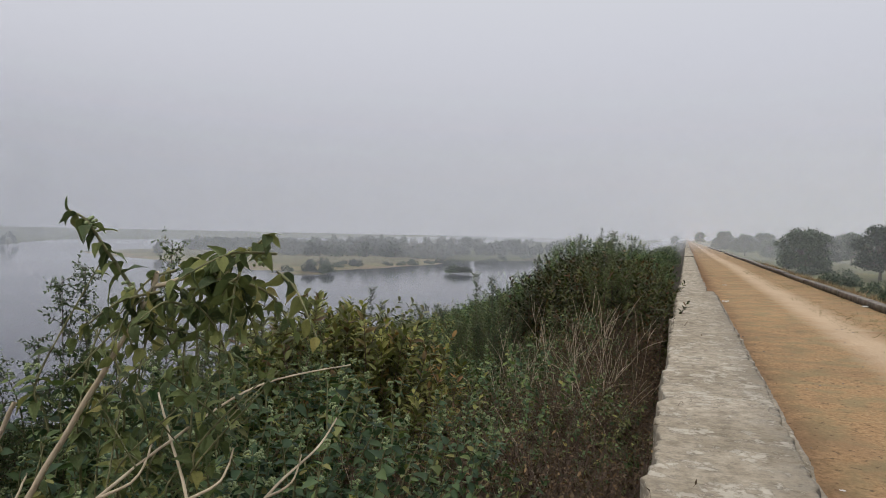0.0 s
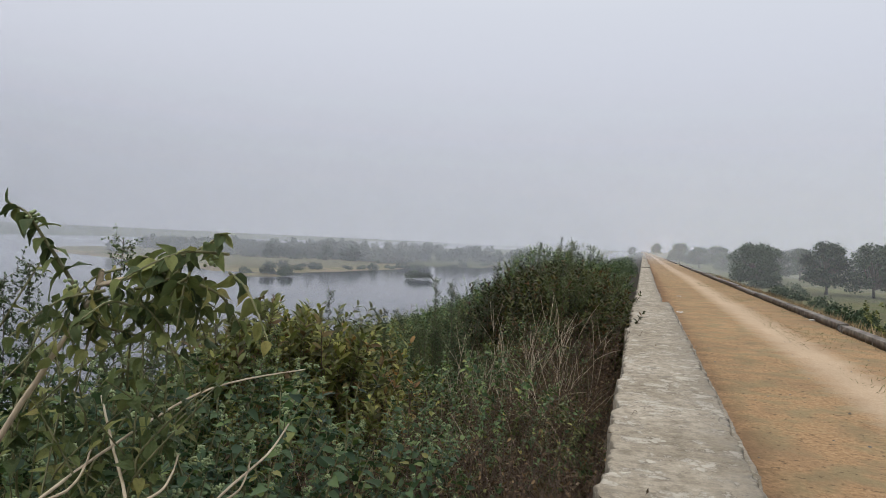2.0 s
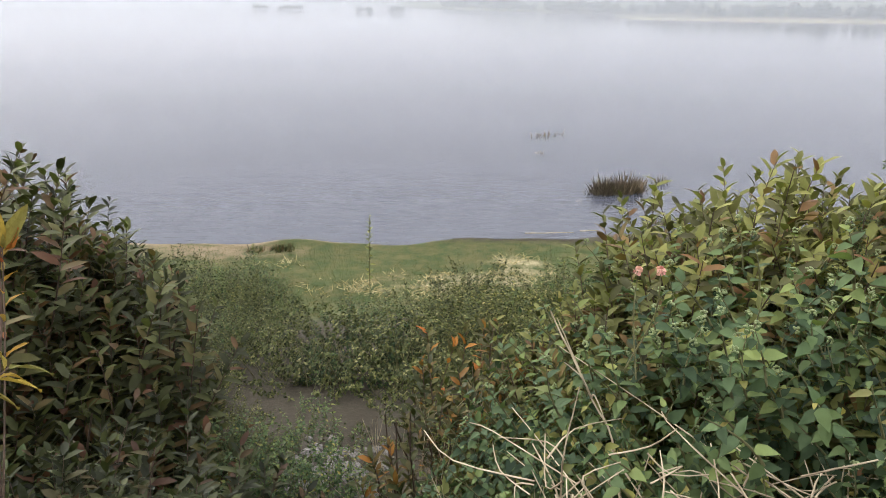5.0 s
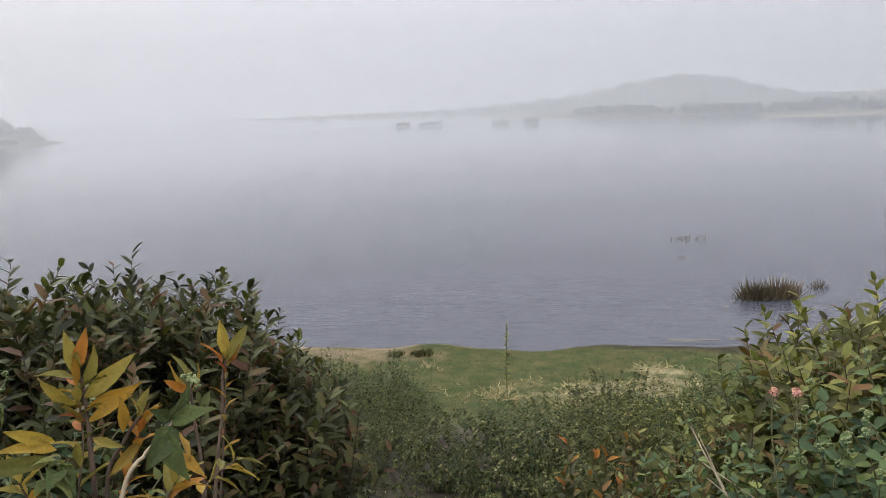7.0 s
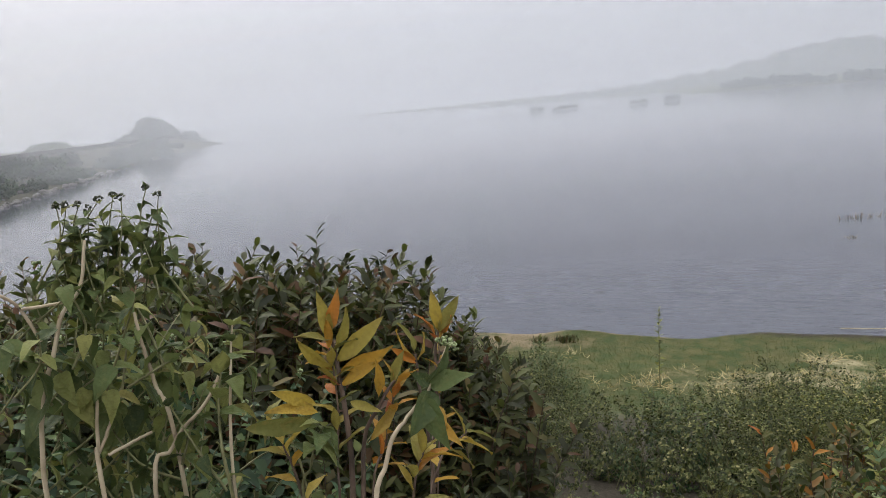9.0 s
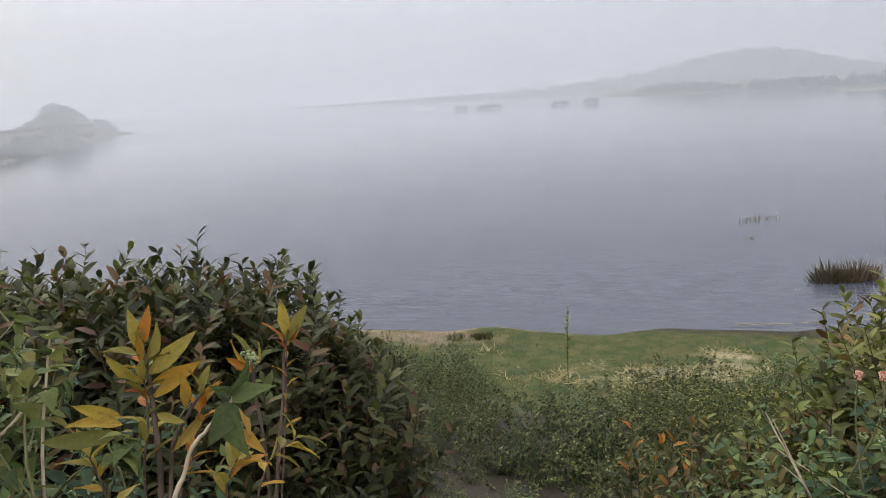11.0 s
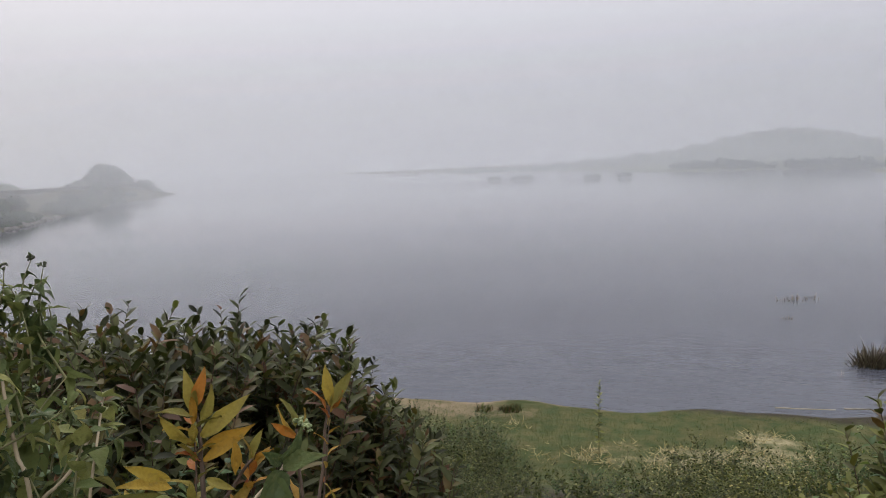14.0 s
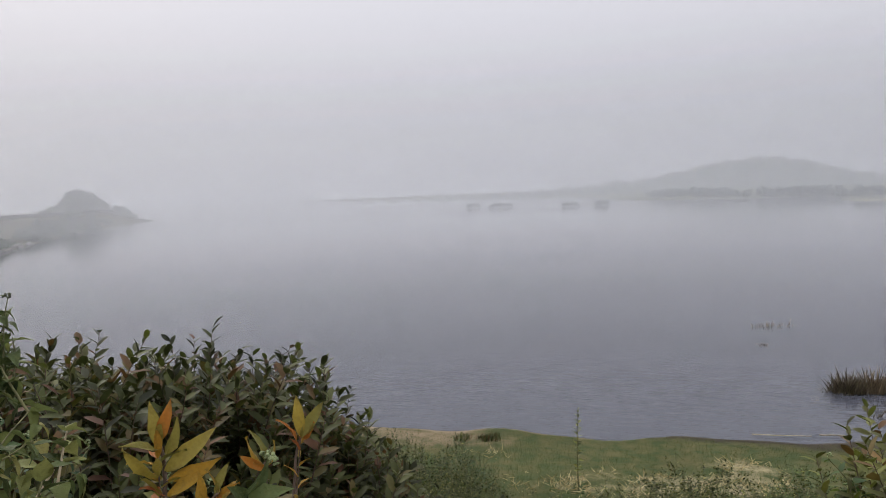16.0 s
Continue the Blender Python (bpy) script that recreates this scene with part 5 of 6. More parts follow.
def placed_leaves(parent, data, rows, wide=1.0):
    """Single leaves, each from its foot to its tip, faces turned up and to the light."""
    rng = np.random.RandomState(len(rows) + 40)
    for n, (bx, by, bz, tx, ty, tz) in enumerate(rows):
        axis = Vector((tx - bx, ty - by, tz - bz))
        ob = put_leaf(parent, (ORANGE_LEAVES[n % 2] if data is YELLOW_LEAVES and n % 4 == 3 else data[n % len(data)]), (bx, by, bz), axis, Vector((0.75, 0.75, 0.55)) + Vector(rng.normal(0, 0.6, 3)), axis.length * 0.95)
        ob.matrix_basis = ob.matrix_basis @ Matrix.Diagonal((wide, 1, 1, 1))


def build_yellow_plant():
    thing = tagged(new("yellow_leaved_shrub"), "shrub with large yellow and orange autumn leaves", "shrub")
    rng = np.random.RandomState(12)
    root = (-1.15, -1.15, -0.45)
    cane("stem", thing, [root, (-1.0, -1.06, 0.6), (-1.036, -1.05, 0.974), (-1.077, -1.083, 1.087), (-1.091, -1.092, 1.128), (-1.099, -1.109, 1.179)], 0.006, 0.003, BROWN_STEM, "", 0, 5)
    placed_leaves(thing, YELLOW_LEAVES, [(-1.096, -1.101, 1.157, -1.023, -1.121, 1.198), (-1.083, -1.093, 1.115, -1.016, -1.117, 1.175), (-1.096, -1.106, 1.165, -1.070, -1.092, 1.244), (-1.097, -1.108, 1.172, -1.091, -1.070, 1.247), (-1.098, -1.094, 1.149, -1.094, -1.051, 1.215), (-1.090, -1.090, 1.124, -1.119, -1.012, 1.195), (-1.087, -1.086, 1.110, -1.116, -0.988, 1.147), (-1.076, -1.084, 1.087, -1.034, -1.077, 1.133), (-1.080, -1.079, 1.086, -1.090, -1.015, 1.136)])
    cane("stem", thing, [root, (-1.0, -1.02, 0.7), (-1.04, -1.03, 0.98), (-1.07, -1.0, 1.07), (-1.09, -0.98, 1.1)], 0.005, 0.0025, BROWN_STEM, "", 0, 6)
    placed_leaves(thing, YELLOW_LEAVES, [(-1.068, -1.003, 1.077, -1.061, -0.991, 1.150), (-1.091, -0.986, 1.092, -1.085, -0.964, 1.154), (-1.039, -1.039, 1.078, -1.028, -0.983, 1.076), (-1.077, -0.981, 1.060, -1.005, -0.980, 1.035), (-1.004, -1.082, 1.089, -0.940, -1.107, 1.130), (-1.001, -1.077, 1.075, -0.935, -1.106, 1.118), (-0.990, -1.083, 1.065, -0.888, -1.131, 1.091), (-1.112, -0.938, 1.065, -1.085, -0.878, 1.040), (-1.095, -0.936, 1.034, -1.080, -0.862, 1.015)])
    cane("stem", thing, [(-1.25, -1.15, -0.5), (-1.5, -1.18, 0.5), (-1.638, -1.198, 0.825), (-1.676, -1.208, 0.915), (-1.71, -1.199, 0.987)], 0.006, 0.003, BROWN_STEM, "", 0, 7)
    placed_leaves(thing, YELLOW_LEAVES, [(-1.696, -1.202, 0.956, -1.728, -1.149, 1.055), (-1.698, -1.202, 0.961, -1.696, -1.213, 1.073), (-1.687, -1.211, 0.947, -1.672, -1.227, 1.028), (-1.695, -1.202, 0.950, -1.702, -1.155, 0.993), (-1.438, -1.137, 0.993, -1.394, -1.170, 1.063), (-1.441, -1.138, 1.002, -1.426, -1.135, 1.081), (-1.437, -1.132, 0.984, -1.385, -1.164, 1.032), (-1.439, -1.132, 0.988, -1.441, -1.092, 1.047)])
    cane("stem", thing, [(-1.25, -1.15, -0.5), (-1.38, -1.1, 0.6), (-1.43, -1.13, 0.95), (-1.44, -1.135, 1.0)], 0.005, 0.0025, BROWN_STEM, "", 0, 8)
    for pts, n, size, data in (([root, (-1.0, -1.06, 0.8), (-1.06, -1.08, 1.06), (-1.085, -1.1, 1.15)], 16, 0.06, YELLOW_LEAVES), ([root, (-1.02, -1.02, 0.8), (-1.07, -1.0, 1.0), (-1.09, -0.98, 1.09)], 14, 0.055, ORANGE_LEAVES), ([(-1.4, -1.15, 0.3), (-1.6, -1.18, 0.75), (-1.69, -1.2, 0.96)], 10, 0.05, ORANGE_LEAVES)):
        leafy_stem(thing, rng, pts, n, size, data, 0.003, 62, 0.1, BROWN_STEM, 0.5, False, 0.0)
    for pts, n, size in (([root, (-1.1, -1.0, 0.75), (-1.14, -0.97, 0.95)], 9, 0.075), ([root, (-1.25, -1.05, 0.7), (-1.38, -1.0, 0.86)], 9, 0.07), ([root, (-1.0, -1.12, 0.8), (-0.98, -1.14, 1.02)], 7, 0.07)):
        leafy_stem(thing, rng, pts, n, size, YELLOW_LEAVES, 0.004, 66, 0.25, BROWN_STEM, 0.6, False, 0.0)
    green = tagged(new("lantana_bush"), "lantana shoot with big soft green leaves and berries", "bush")
    cane("stem", green, [(-0.95, -1.0, -0.4), (-0.95, -0.97, 0.8), (-0.989, -0.95, 1.018), (-1.033, -0.933, 1.065), (-1.073, -0.908, 1.102), (-1.11, -0.891, 1.155)], 0.005, 0.002, PALE_STEM, "", 0, 9)
    placed_leaves(green, GREEN_LEAVES, [(-1.062, -0.902, 1.100, -0.993, -0.903, 1.054), (-1.066, -0.907, 1.112, -1.079, -0.861, 1.156), (-1.065, -0.903, 1.106, -1.080, -0.844, 1.135), (-1.048, -0.914, 1.090, -1.016, -0.861, 1.042), (-1.066, -0.907, 1.112, -1.034, -0.915, 1.140)], 0.8)
    heads(green, "berry_growth", [(-1.115, -0.89, 1.165), (-1.1, -0.875, 1.16), (-1.12, -0.905, 1.16)], 0.0095, BERRY, 9, 16)
    for pts, n in (([(-0.98, -1.1, -0.4), (-0.98, -1.12, 0.8), (-0.97, -1.08, 1.0), (-0.99, -1.06, 1.06)], 12), ([(-0.9, -1.1, -0.4), (-0.92, -1.2, 0.85), (-0.95, -1.24, 1.05), (-1.0, -1.26, 1.15)], 10), ([(-1.0, -1.1, -0.4), (-1.1, -1.2, 0.8), (-1.1, -1.28, 1.0)], 10)):
        leafy_stem(green, rng, pts, n, 0.062, GREEN_LEAVES, 0.004, 66, 0.6, GREEN_STEM, 0.72)


build_yellow_plant()


def build_seedy_lantana():
    thing = tagged(new("lantana_bush"), "ragged lantana with pale canes and dark seed heads", "bush")
    rng = np.random.RandomState(14)
    for n, pts in enumerate(([(-0.75, -1.5, -0.4), (-0.8, -1.5, 0.9), (-0.88, -1.494, 1.218), (-0.932, -1.483, 1.292), (-0.959, -1.482, 1.369)], [(-0.9, -1.35, -0.4), (-0.96, -1.36, 0.9), (-0.973, -1.399, 1.112), (-0.979, -1.416, 1.166), (-0.987, -1.432, 1.233)], [(-0.8, -1.4, -0.4), (-0.85, -1.42, 0.9), (-0.865, -1.431, 1.028), (-0.895, -1.448, 1.108)], [(-0.863, -1.431, 1.025), (-0.885, -1.43, 1.05), (-0.906, -1.43, 1.081)], [(-0.85, -1.36, -0.4), (-0.9, -1.37, 0.85), (-0.953, -1.361, 1.001), (-1.022, -1.338, 1.056), (-1.069, -1.326, 1.114)], [(-0.875, -1.421, 1.02), (-0.91, -1.4, 1.03), (-0.939, -1.387, 1.034)], [(-0.861, -1.506, 1.22), (-0.85, -1.528, 1.284), (-0.83, -1.54, 1.31)], [(-0.853, -1.524, 1.277), (-0.88, -1.505, 1.276), (-0.915, -1.489, 1.273)])):
        cane("cane", thing, pts, 0.0046 if len(pts) > 3 else 0.003, 0.0026, PALE_STEM, "", 0, 50 + n)
    for k in range(54):
        base = np.array([-0.96 + rng.normal(0, 0.12), -1.47 + rng.normal(0, 0.13), rng.uniform(0.8, 1.22)])
        tip = base + np.array([rng.normal(-0.04, 0.08), rng.normal(-0.02, 0.08), rng.uniform(0.05, 0.17)])
        tip[2] = min(tip[2], 1.385)
        leafy_stem(thing, rng, [base, base * 0.5 + tip * 0.5 + rng.normal(0, 0.012, 3), tip], 8, rng.uniform(0.038, 0.068), GREEN_LEAVES, 0.0028, 72, 0.95)
    # a nearer shoot with pale-edged leaves
    leafy_stem(thing, rng, [(-0.9, -1.2, 0.6), (-0.98, -1.26, 0.95), (-1.07, -1.31, 1.12), (-1.1, -1.32, 1.18)], 12, 0.066, GREEN_LEAVES, 0.004, 66, 0.8, PALE_STEM, 0.5)
    tops = [(-1.108, -1.485, 1.433), (-1.122, -1.472, 1.417), (-1.071, -1.511, 1.422), (-1.061, -1.519, 1.427), (-1.04, -1.533, 1.425), (-1.023, -1.542, 1.411), (-1.011, -1.551, 1.419), (-0.995, -1.561, 1.422), (-0.982, -1.569, 1.422)]
    for n, p in enumerate(tops):
        p = np.array(p)
        foot = p + np.array([0.05 + rng.normal(0, 0.015), rng.normal(0, 0.02), -0.13])
        leafy_stem(thing, rng, [foot, p * 0.6 + foot * 0.4 + rng.normal(0, 0.008, 3), p], 7, 0.036, GREEN_LEAVES, 0.002, 70, 0.7, GREEN_STEM, 0.1, True, 0.5)
        for k in range(2):
            low = p + np.array([rng.uniform(0.0, 0.06), rng.normal(0, 0.04), -rng.uniform(0.14, 0.2)])
            tip = p + np.array([rng.normal(0.01, 0.03), rng.normal(0, 0.03), -rng.uniform(0.02, 0.07)])
            leafy_stem(thing, rng, [low, low * 0.5 + tip * 0.5 + rng.normal(0, 0.01, 3), tip], 10, 0.046, GREEN_LEAVES, 0.0024, 72, 0.6)
        heads(thing, "seed_head", [p + np.array([0, 0, 0.004])], 0.0085, SEED, 60 + n, 16)


build_seedy_lantana()


def build_rust_shrubs():
    """Low shrubs whose upper leaves have turned orange."""
    for n, (x, y, top, stems) in enumerate(((-3.95, -0.5, -0.36, 3), (-3.5, -0.2, -0.16, 3), (-3.1, 0.0, -0.2, 3))):
        rng = np.random.RandomState(110 + n)
        thing = tagged(new("rust_leaved_shrub"), "low shrub with rusty orange and olive leaves", "shrub", "rust-leaved shrubs on the slope")
        z0 = float(ground_z(np.array(x), np.array(y))) - 0.05
        for k in range(stems):
            a = rng.uniform(0, 6.283)
            r = 0.05 if k == 0 else rng.uniform(0.1, 0.26)
            tip = np.array([x + r * math.cos(a), y + r * math.sin(a), top - (0 if k == 0 else rng.uniform(0.03, 0.25))])
            foot = np.array([x + 0.1 * r, y, z0])
            leafy_stem(thing, rng, [foot, foot * 0.4 + tip * 0.6 + rng.normal(0, 0.03, 3), tip], 13, 0.085, RUST_LEAVES, 0.005, 58, 0.0, BROWN_STEM, 0.55, False, 0.1)


build_rust_shrubs()


def build_flowers():
    for n, (p, mat, words) in enumerate((((-2.01, 1.54, 1.02), ORANGE, "orange and yellow"), ((-2.13, 1.73, 1.09), ORANGE, "orange and yellow"), ((-2.17, 1.84, 1.09), PINK, "pale pink"), ((-1.99, 2.4, 1.25), PINK, "pale pink"), ((-1.72, 0.19, 0.94), PINK, "pale pink"), ((-1.74, 0.15, 0.93), PINK, "deep pink"), ((-1.3, 0.75, 0.93), PINK, "deep pink"))):
        thing = tagged(new("lantana_flower"), words + " lantana flower head on a thin stalk", "flower", "lantana flowers")
        rng = np.random.RandomState(90 + n)
        q = np.array(p)
        v, f = tube_arrays([(smooth_line([q - np.array([rng.normal(0, 0.03), rng.normal(0, 0.03), 0.25]), q - np.array([0, 0, 0.1]), q], 4), 0.002, 0.0015)], 4)
        mesh_object("stalk", v, f, GREEN_STEM, thing, smooth=True)
        fo = Foliage()
        d = unit(rng.normal(0, 1, (46, 3)) + np.array([0, 0, 0.9]))
        fo.leaves(q + d * 0.006, unit(np.cross(d, rng.normal(0, 1, (46, 3)))) + d * 0.5, d, np.full(46, 0.009))
        fo.leaf_mesh("bloom", mat, thing, 0.9, 0.5, 0.1, 0.1, False)


build_flowers()


def build_loose_twigs():
    rng = np.random.RandomState(17)
    for n, pts in enumerate(([(-0.5, 5.1, 0.02), (-0.52, 5.27, 0.15), (-0.67, 5.49, 0.26), (-0.89, 5.71, 0.47), (-1.11, 5.89, 0.52)], [(-0.67, 5.49, 0.26), (-0.85, 5.45, 0.25), (-1.05, 5.42, 0.27)], [(-1.9, 0.3, -0.3), (-1.95, 0.2, 0.3), (-2.0, 0.13, 0.45), (-2.06, 0.01, 0.68)], [(-1.7, 0.06, 0.0), (-1.75, 0.03, 0.3), (-1.91, -0.03, 0.36)], [(-0.9, 7.5, -0.2), (-0.8, 7.7, 0.5), (-0.66, 7.9, 0.85)], [(-1.1, 8.0, 0.0), (-1.0, 8.1, 0.6), (-0.98, 8.3, 1.0)])):
        thing = tagged(new("dead_branch"), "bare pale dead branch among the bushes", "branch", "dead branches on the slope")
        cane("stick", thing, pts, 0.006 if n < 2 else 0.0038, 0.002, PALE_STEM, "", 0, 70 + n)
        q = np.asarray(pts[len(pts) // 2], dtype=float)
        for k in range(3):
            e = q + rng.normal(0, 0.12, 3) + np.array([0, 0, 0.05])
            cane("side_twig", thing, [q, q * 0.5 + e * 0.5 + rng.normal(0, 0.015, 3), e], 0.003, 0.0012, PALE_STEM, "", 0, 90 + 5 * n + k)
    # straw-like tangle low in the lantana
    thing = tagged(new("dead_stalks"), "tangle of dry straw-coloured stalks under the bushes", "dry stalks", kind="stuff")
    lines = []
    for k in range(170):
        a = np.array([rng.uniform(-1.8, -1.45), rng.uniform(-0.05, 0.75), rng.uniform(0.24, 0.46)])
        b = a + np.array([rng.normal(0, 0.18), rng.normal(0, 0.18), rng.uniform(-0.14, 0.12)])
        lines.append((smooth_line([a, a * 0.5 + b * 0.5 + rng.normal(0, 0.03, 3), b], 3), 0.0028, 0.0015))
    for k in range(60):
        y = rng.uniform(2.2, 9)
        a = np.array([rng.uniform(-1.4, -0.6), y, rng.uniform(-0.3, 0.2)])
        b = a + np.array([-abs(rng.normal(0, 0.2)), rng.normal(0, 0.2), rng.uniform(0.2, 0.7)])
        lines.append((smooth_line([a, a * 0.5 + b * 0.5 + rng.normal(0, 0.05, 3), b], 3), 0.003, 0.0012))
    v, f = tube_arrays(lines, 4)
    mesh_object("stalk_tangle", v, f, PALE_STEM, thing, smooth=True)["kind"] = "stuff"


build_loose_twigs()


def blades(name, mat, places, heights, lean, width, seed, parent=None, label="", category="", group=""):
    """Grass or reed blades standing at the places."""
    rng = np.random.RandomState(seed)
    n = len(places)
    fo = Foliage()
    fo.leaves(np.asarray(places), np.stack([rng.normal(0, lean, n), rng.normal(0, lean, n), np.ones(n)], -1), rng.normal(0, 1, (n, 3)), np.asarray(heights))
    ob = fo.leaf_mesh(name, mat, parent, width, 0.35, 0.3, 0.25, False)
    return ob


def build_shore():
    rng = np.random.RandomState(21)
    # reed clumps standing in the water
    for x, y, r, h, n in ((-23.7, 4.25, 0.4, 0.72, 330), (-23.9, 5.0, 0.36, 0.78, 270), (-24.1, 5.45, 0.16, 0.5, 70), (-24.5, 5.35, 0.14, 0.4, 40), (-25.0, 5.75, 0.16, 0.42, 46), (-25.2, 6.5, 0.16, 0.45, 50), (-21.3, 4.45, 0.1, 0.35, 22), (-20.3, 5.3, 0.14, 0.4, 30), (-33.6, 2.6, 0.3, 0.35, 16), (-33.9, 3.2, 0.35, 0.4, 26), (-34.1, 3.8, 0.25, 0.3, 12), (-29.8, 2.45, 0.12, 0.2, 26), (-22.5, 3.2, 0.06, 0.22, 8)):
        a, q = rng.uniform(0, 6.283, n), r * np.sqrt(rng.uniform(0, 1, n))
        places = np.stack([q * np.cos(a), q * np.sin(a) * 1.3, np.full(n, -0.25)], -1)
        thing = tagged(new("reed_clump"), "clump of brown reeds standing in shallow water", "reeds", "reed clumps in the water")
        thing.location = (x, y, WATER_Z)
        blades("blade_growth", REED, places, h * rng.uniform(0.6, 1.15, n) * (1.15 - 0.75 * q / r) + 0.25, 0.3, 0.04, int(-x * 10), thing)["kind"] = "stuff"
    # tall weed stalks on the grass
    for x, y, h in ((-13.75, -2.45, 1.75), (-13.6, -4.9, 1.15), (-13.4, -4.75, 0.7), (-13.2, -6.9, 0.9), (-12.9, -7.4, 0.8)):
        thing = tagged(new("weed_stalk"), "tall single weed stalk rising from the grass", "weed", "weed stalks on the shore")
        fo = Foliage()
        main = shoot(fo, rng, (0, 0, 0), (0.03, 0.0, 1), h, 40, 0.13, 70, 0.2, 0.08, r0=0.012)
        fo.leaf_mesh("foliage", WEED, thing, 0.6, 0.4, 0.2, 0.2, False)
        fo.stem_mesh("stalk", GREEN_STEM, thing)
        put(thing, x, y, 1.0, 0)
    for x, y in ((-16.9, -6.0), (-17.0, -5.4), (-17.1, -5.2)):
        n = 60
        a, q = rng.uniform(0, 6.283, n), 0.22 * np.sqrt(rng.uniform(0, 1, n))
        thing = tagged(new("grass_tuft"), "small dark grass tuft near the waterline", "grass", "tufts on the shore")
        put(thing, x, y, 1.0, 0, 0.0)
        blades("blade_growth", LANCE_DARK, np.stack([q * np.cos(a), q * np.sin(a), np.full(n, -0.02)], -1), rng.uniform(0.1, 0.25, n), 0.5, 0.12, 33, thing)
    # short grass, thin straw and dead stalks
    def carpet(name, mat, count, x0, x1, y0, y1, h0, h1, lean, width, words, category, keep):
        x, y = rng.uniform(x0, x1, count), rng.uniform(y0, y1, count)
        ok = keep(x, y)
        x, y = x[ok], y[ok]
        z = ground_z(x, y) - 0.01
        ok = z > WATER_Z + 0.0
        ob = blades(name, mat, np.stack([x, y, z], -1)[ok], rng.uniform(h0, h1, int(ok.sum())), lean, width, 41)
        tagged(ob, words, category, kind="stuff")
    carpet("shore_grass", GRASS_BLADE, 60000, -18.8, -11.5, -11, 9, 0.03, 0.07, 0.6, 0.12, "short green grass on the reservoir shore", "grass", lambda x, y: rng.uniform(0, 1, len(x)) < 0.75 + 0.25 * ripple(x, y, 0.6, 4.0))
    carpet("straw_litter", STRAW, 22000, -17.6, -12.6, -7.5, 4, 0.08, 0.26, 2.6, 0.07, "scattered dry straw on the grass", "straw", lambda x, y: (np.exp(-(((x + 14.6) / 0.8) ** 2 + ((y - 0.2) / 2.4) ** 2)) + 1.4 * np.exp(-(((x + 16.3) / 0.45) ** 2 + ((y - 0.9) / 0.7) ** 2)) + 0.6 * np.exp(-(((x + 16.0) / 0.5) ** 2 + ((y + 5.2) / 0.8) ** 2)) + 0.7 * np.exp(-(((x + 14.0) / 0.6) ** 2 + ((y + 2.4) / 1.6) ** 2))) * (0.5 + ripple(x, y, 3.7, 2.2)) > rng.uniform(0.1, 1.1, len(x)))
    carpet("verge_grass", GRASS_BLADE, 9000, 2.7, 4.15, 3, 40, 0.03, 0.09, 1.6, 0.06, "thin dry grass on the road verge", "grass", lambda x, y: rng.uniform(0, 1, len(x)) < 0.5 + 0.5 * ripple(x, y, 0.9, 7.0))
    carpet("road_debris", DRY, 9000, 0.58, 2.2, 2, 22, 0.008, 0.03, 3.0, 0.25, "dead leaf scraps and twigs along the road edge", "debris", lambda x, y: rng.uniform(0.4, 2.4, len(x)) > x)
    carpet("field_grass", REED, 26000, 4.65, 16, 8, 60, 0.12, 0.36, 0.5, 0.05, "rough dry grass on the field side bank", "grass", lambda x, y: rng.uniform(0, 1, len(x)) < 0.5 + 0.5 * ripple(x, y, 0.5, 3.0))
    # pale driftwood at the waterline
    for n, pts in enumerate(([(-19.05, 1.2, -4.96), (-19.1, 1.9, -4.95), (-19.25, 2.6, -4.96)], [(-19.35, 2.8, -4.95), (-19.5, 3.4, -4.96)])):
        thing = tagged(new("driftwood"), "thin pale stick lying along the waterline", "driftwood", "driftwood at the waterline")
        cane("stick", thing, pts, 0.016, 0.01, PALE_STEM, "", 0, 120 + n)


build_shore()


def rock_mesh(seed, mat, flat=0.6):
    rng = np.random.RandomState(seed)
    bm = bmesh.new()
    bmesh.ops.create_icosphere(bm, subdivisions=2, radius=0.5)
    for v in bm.verts:
        k = 1 + 0.35 * noise.noise(Vector(v.co) * 2.2 + Vector((seed, 0, 0))) + 0.12 * noise.noise(Vector(v.co) * 6 + Vector((0, seed, 0)))
        v.co = Vector((v.co.x * k, v.co.y * k * 0.8, v.co.z * k * flat))
    me = bpy.data.meshes.new("stone")
    bm.to_mesh(me)
    bm.free()
    me.materials.append(mat)
    return me


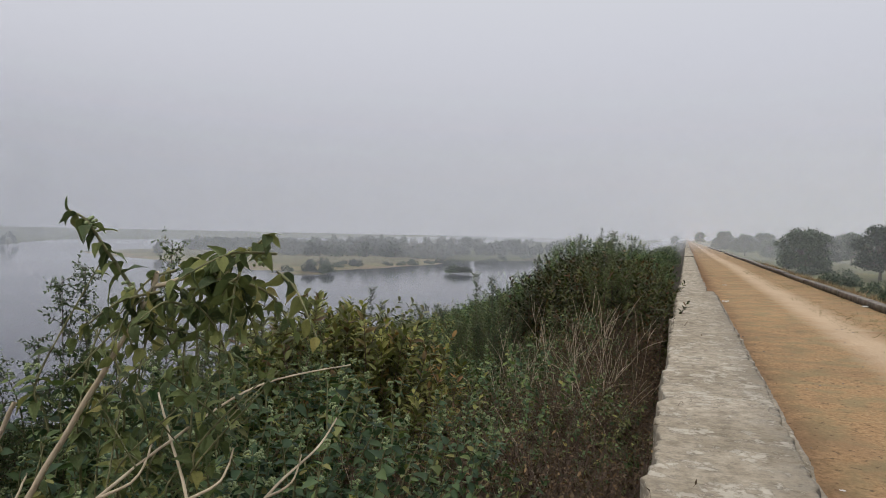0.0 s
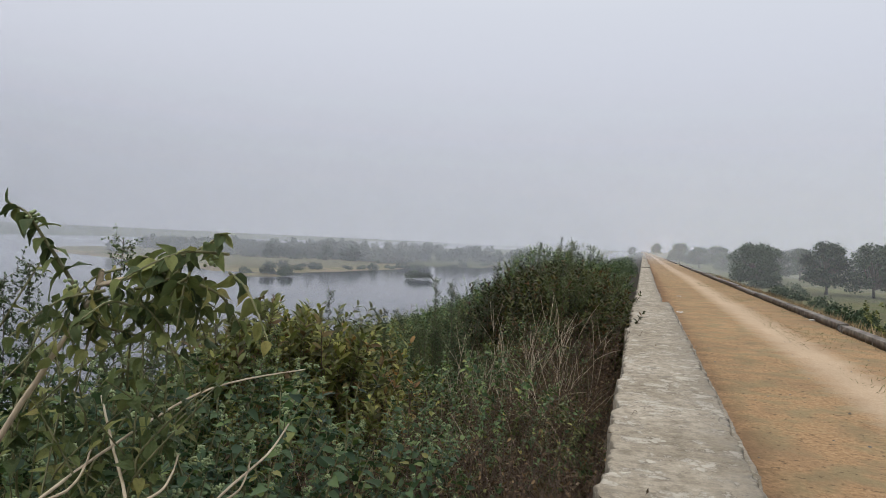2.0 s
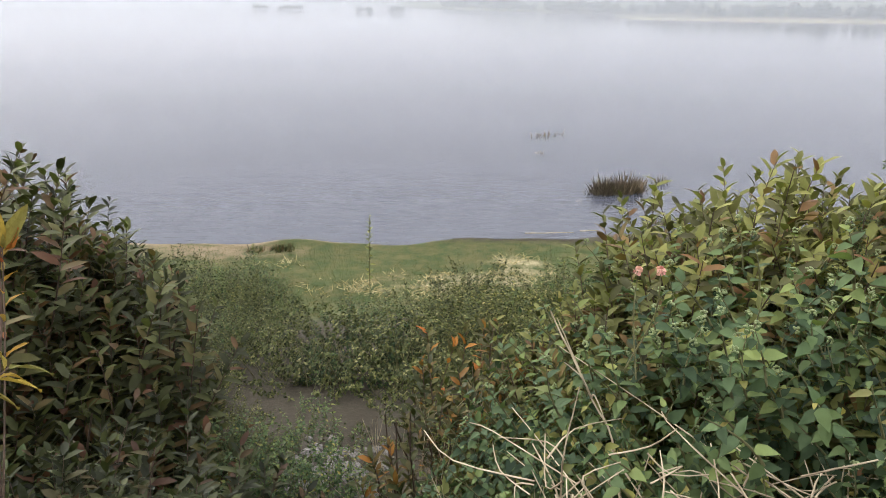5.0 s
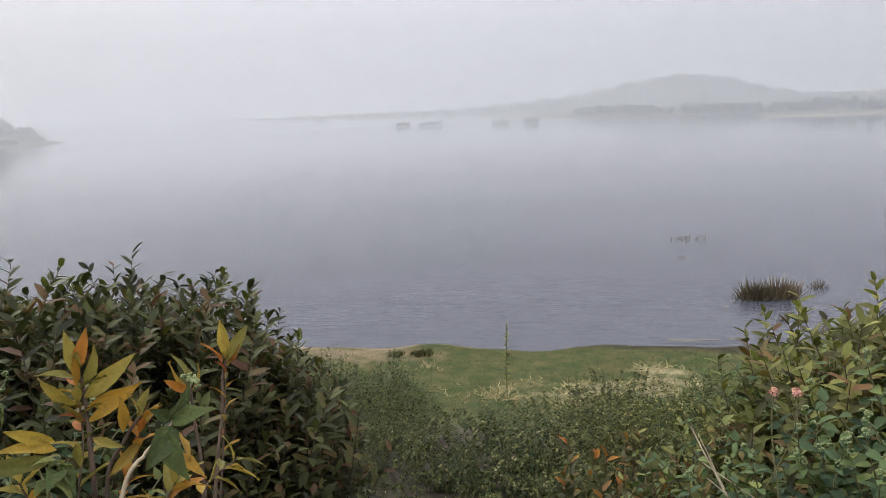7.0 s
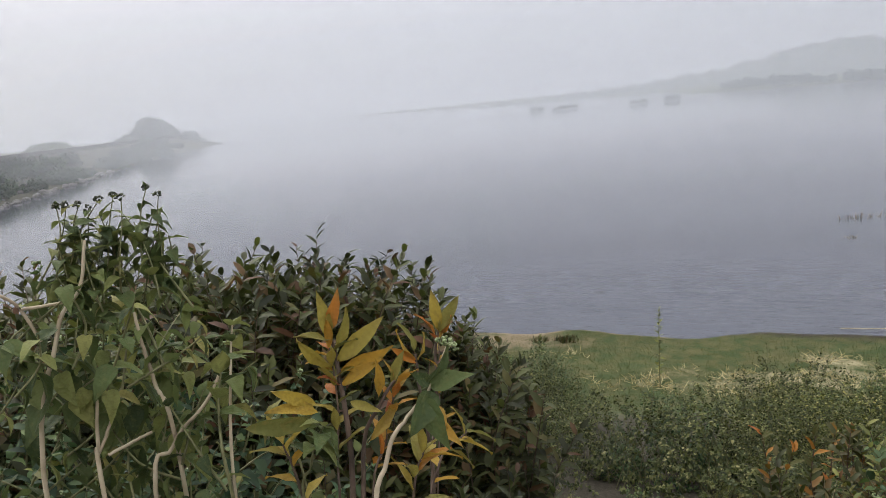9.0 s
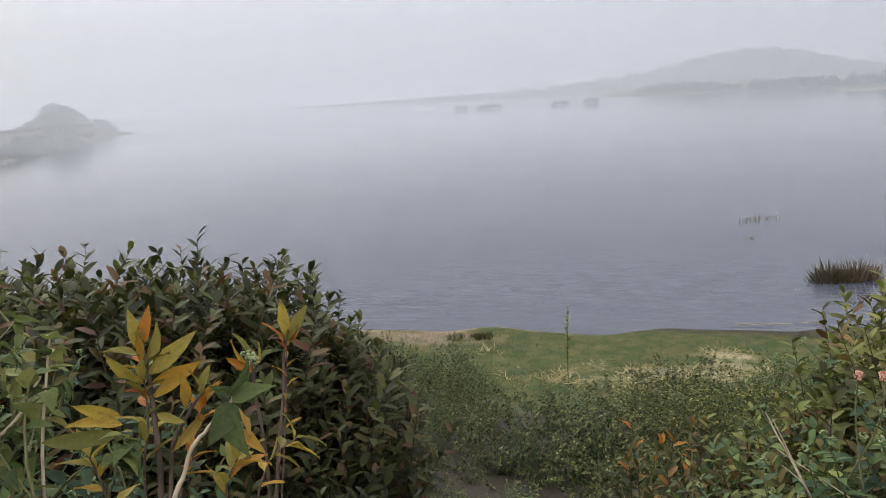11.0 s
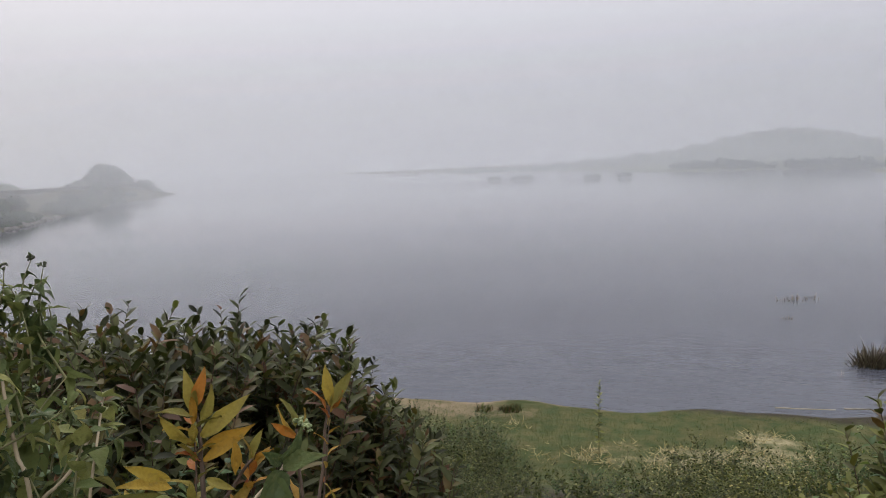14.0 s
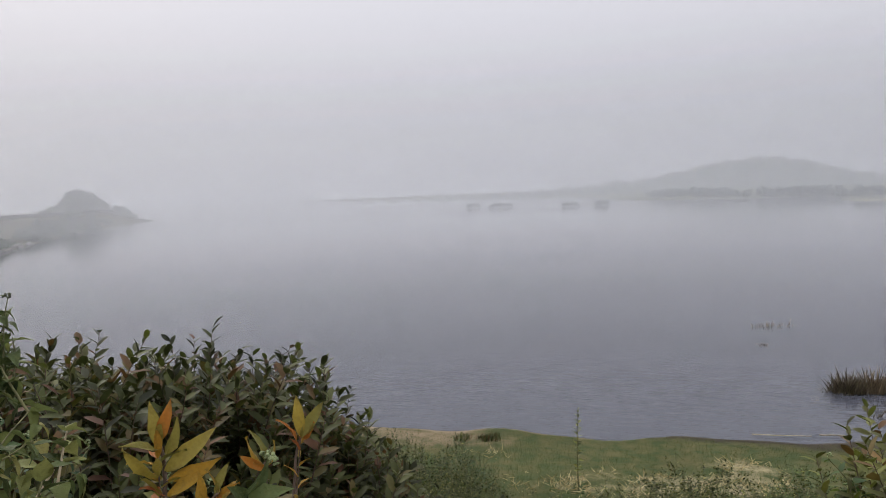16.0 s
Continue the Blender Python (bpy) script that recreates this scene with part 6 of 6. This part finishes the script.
def build_stones():
    rng = np.random.RandomState(23)
    rocks = [rock_mesh(k, STONE) for k in range(4)]

    def stone(x, y, size, words, group, z=None):
        ob = tagged(new("stone", rocks[rng.randint(4)]), words, "stone", group)
        zz = float(ground_z(np.array(x), np.array(y))) if z is None else z
        ob.matrix_basis = pose(x, y, zz + size * 0.08, rng.uniform(-15, 15), rng.uniform(-15, 15), rng.uniform(0, 360)) @ Matrix.Diagonal((size, size, size, 1))

    for n in range(120):
        stone(-3.75 + 0.28 * rng.normal(), -1.08 + 0.2 * rng.normal(), rng.uniform(0.03, 0.13), "grey rubble stone on the bare slope", "rubble on the slope")
    for n in range(14):
        stone(-rng.uniform(0.3, 0.75), rng.uniform(4.2, 6.4), rng.uniform(0.06, 0.2), "grey stone at the foot of the parapet", "stones by the parapet")
    for n in range(70):
        stone(0.65 + 3.8 * rng.uniform() ** 1.7, rng.uniform(2.2, 16), rng.uniform(0.012, 0.035), "small pebble on the dirt road", "pebbles on the road")
    # ribs of pale riprap running up the far dam face from the waterline
    line = [(-36, -70), (-40.3, -73.8), (-56.2, -86.9), (-82.9, -108), (-118, -139)]
    for n in range(150):
        k = (rng.randint(13) + 0.5 * rng.normal(0, 0.35)) / 13 * 3.4 + 0.3
        i = min(max(int(k), 0), 3)
        x = line[i][0] + (line[i + 1][0] - line[i][0]) * (k - i)
        y = line[i][1] + (line[i + 1][1] - line[i][1]) * (k - i)
        off = rng.uniform(-0.3, 1) ** 2 * 5.5
        stone(x + 0.66 * off + 0.5 * off, y - 0.75 * off, rng.uniform(0.5, 1.5), "pale riprap boulder on the dam face", "riprap on the dam")
    scraps = (((0.98, 5.1), 0.035), ((1.2, 4.9), 0.06), ((0.86, 4.8), 0.045), ((4.2, 19.3), 0.22), ((1.0, 19.2), 0.15), ((1.3, 26.0), 0.12))
    for n, ((x, y), size) in enumerate(scraps):
        bm = bmesh.new()
        bmesh.ops.create_grid(bm, x_segments=6, y_segments=5, size=0.5)
        for v in bm.verts:
            v.co = Vector((v.co.x, v.co.y * 0.6, 0.14 * noise.noise(v.co * 3.1 + Vector((n * 3.0, 0, 0))) + 0.22 * v.co.x ** 2))
        bmesh.ops.solidify(bm, geom=bm.faces[:], thickness=0.03)
        ob = tagged(part("paper_scrap", bm, PAPER), "crumpled white scrap of litter on the road", "litter", "litter on the road")
        ob.matrix_basis = pose(x, y, float(ground_z(np.array(x), np.array(y))) + size * 0.08, 0, 0, 40 * n) @ Matrix.Diagonal((size, size, size, 1))


build_stones()


def build_far_bushes():
    """Bushes on the dam's far face, on the islets and in the field."""
    rng = np.random.RandomState(29)
    base = weed_bush(95, TREE_LEAF, "grey-green bush on the far face of the dam", 80, 1.0, 1.0, 0.2, 10, "far_bush")
    first = True
    spots = []
    line = [(-22, -50), (-32, -66), (-56.2, -86.9), (-82.9, -108), (-143, -152), (-200, -203)]
    for n in range(165):
        k = 5 * rng.uniform(0, 1) ** 1.2
        i = min(int(k), 4)
        off = rng.uniform(2.0, 14)
        x = line[i][0] + (line[i + 1][0] - line[i][0]) * (k - i) + 0.66 * off
        y = line[i][1] + (line[i + 1][1] - line[i][1]) * (k - i) - 0.75 * off
        spots.append((x, y, rng.uniform(1.5, 2.8), "grey-green bush on the far face of the dam", "bushes on the far dam"))
    for cx, cy, a, b, turn in ISLETS:
        for n in range(7):
            u, v = rng.uniform(-0.7, 0.7), rng.uniform(-0.6, 0.6)
            c, q = math.cos(radians(turn)), math.sin(radians(turn))
            spots.append((cx + a * u * c - b * v * q, cy + a * u * q + b * v * c, rng.uniform(0.5, 1.0) * (1.9 if cx < -200 else 1.5), "low bush on a small islet in the lake", "bushes on the islets"))
    for n in range(36):
        x = rng.uniform(-66, -42)
        spots.append((x, float(np.interp(x, [-66, -58, -53, -42], [101, 109, 128, 185])) + rng.uniform(2, 14), rng.uniform(0.6, 1.3), "low bush on the sandy far shore", "bushes on the far shore"))
    for n in range(16):
        y = rng.uniform(30, 150)
        spots.append((rng.uniform(7, 12) + 0.08 * y, y, rng.uniform(0.7, 1.6), "dull green bush in the dry field", "bushes in the field"))
    for x, y, h, words, group in spots:
        ob = put(base, x, y, h, rng.uniform(0, 360)) if first else put_copy(base, x, y, h, rng.uniform(0, 360))
        tagged(ob, words, "bush", group)
        first = False
    wall = tagged(new("parapet_far"), "dark parapet line along the far bend of the dam", "wall", kind="structure")
    for n, ((ax, ay), (bx, by)) in enumerate(zip(DAM[1:-2], DAM[2:-1])):
        length, turn = math.hypot(bx - ax, by - ay), math.atan2(-(bx - ax), by - ay)
        ob = slab("wall_segment", -0.25, 0.35, 0, length, -0.5, 0.7, wall, 200 + n, 2.0, 0.01, DARK_STONE)
        ob.matrix_basis = Matrix.Translation((ax, ay, 0)) @ Matrix.Rotation(turn, 4, "Z")
    # sapling beyond the low wall
    thing = lantana_bush(96, WEED, "small yellow-green sapling beyond the low wall", 34, 0.45, 1.7, 0.11, 10, 0, 0)
    put(thing, 6.9, 24.0, 0.9, 0)


build_far_bushes()
for ob in bpy.data.objects:
    if "tall" in ob:
        del ob["tall"]
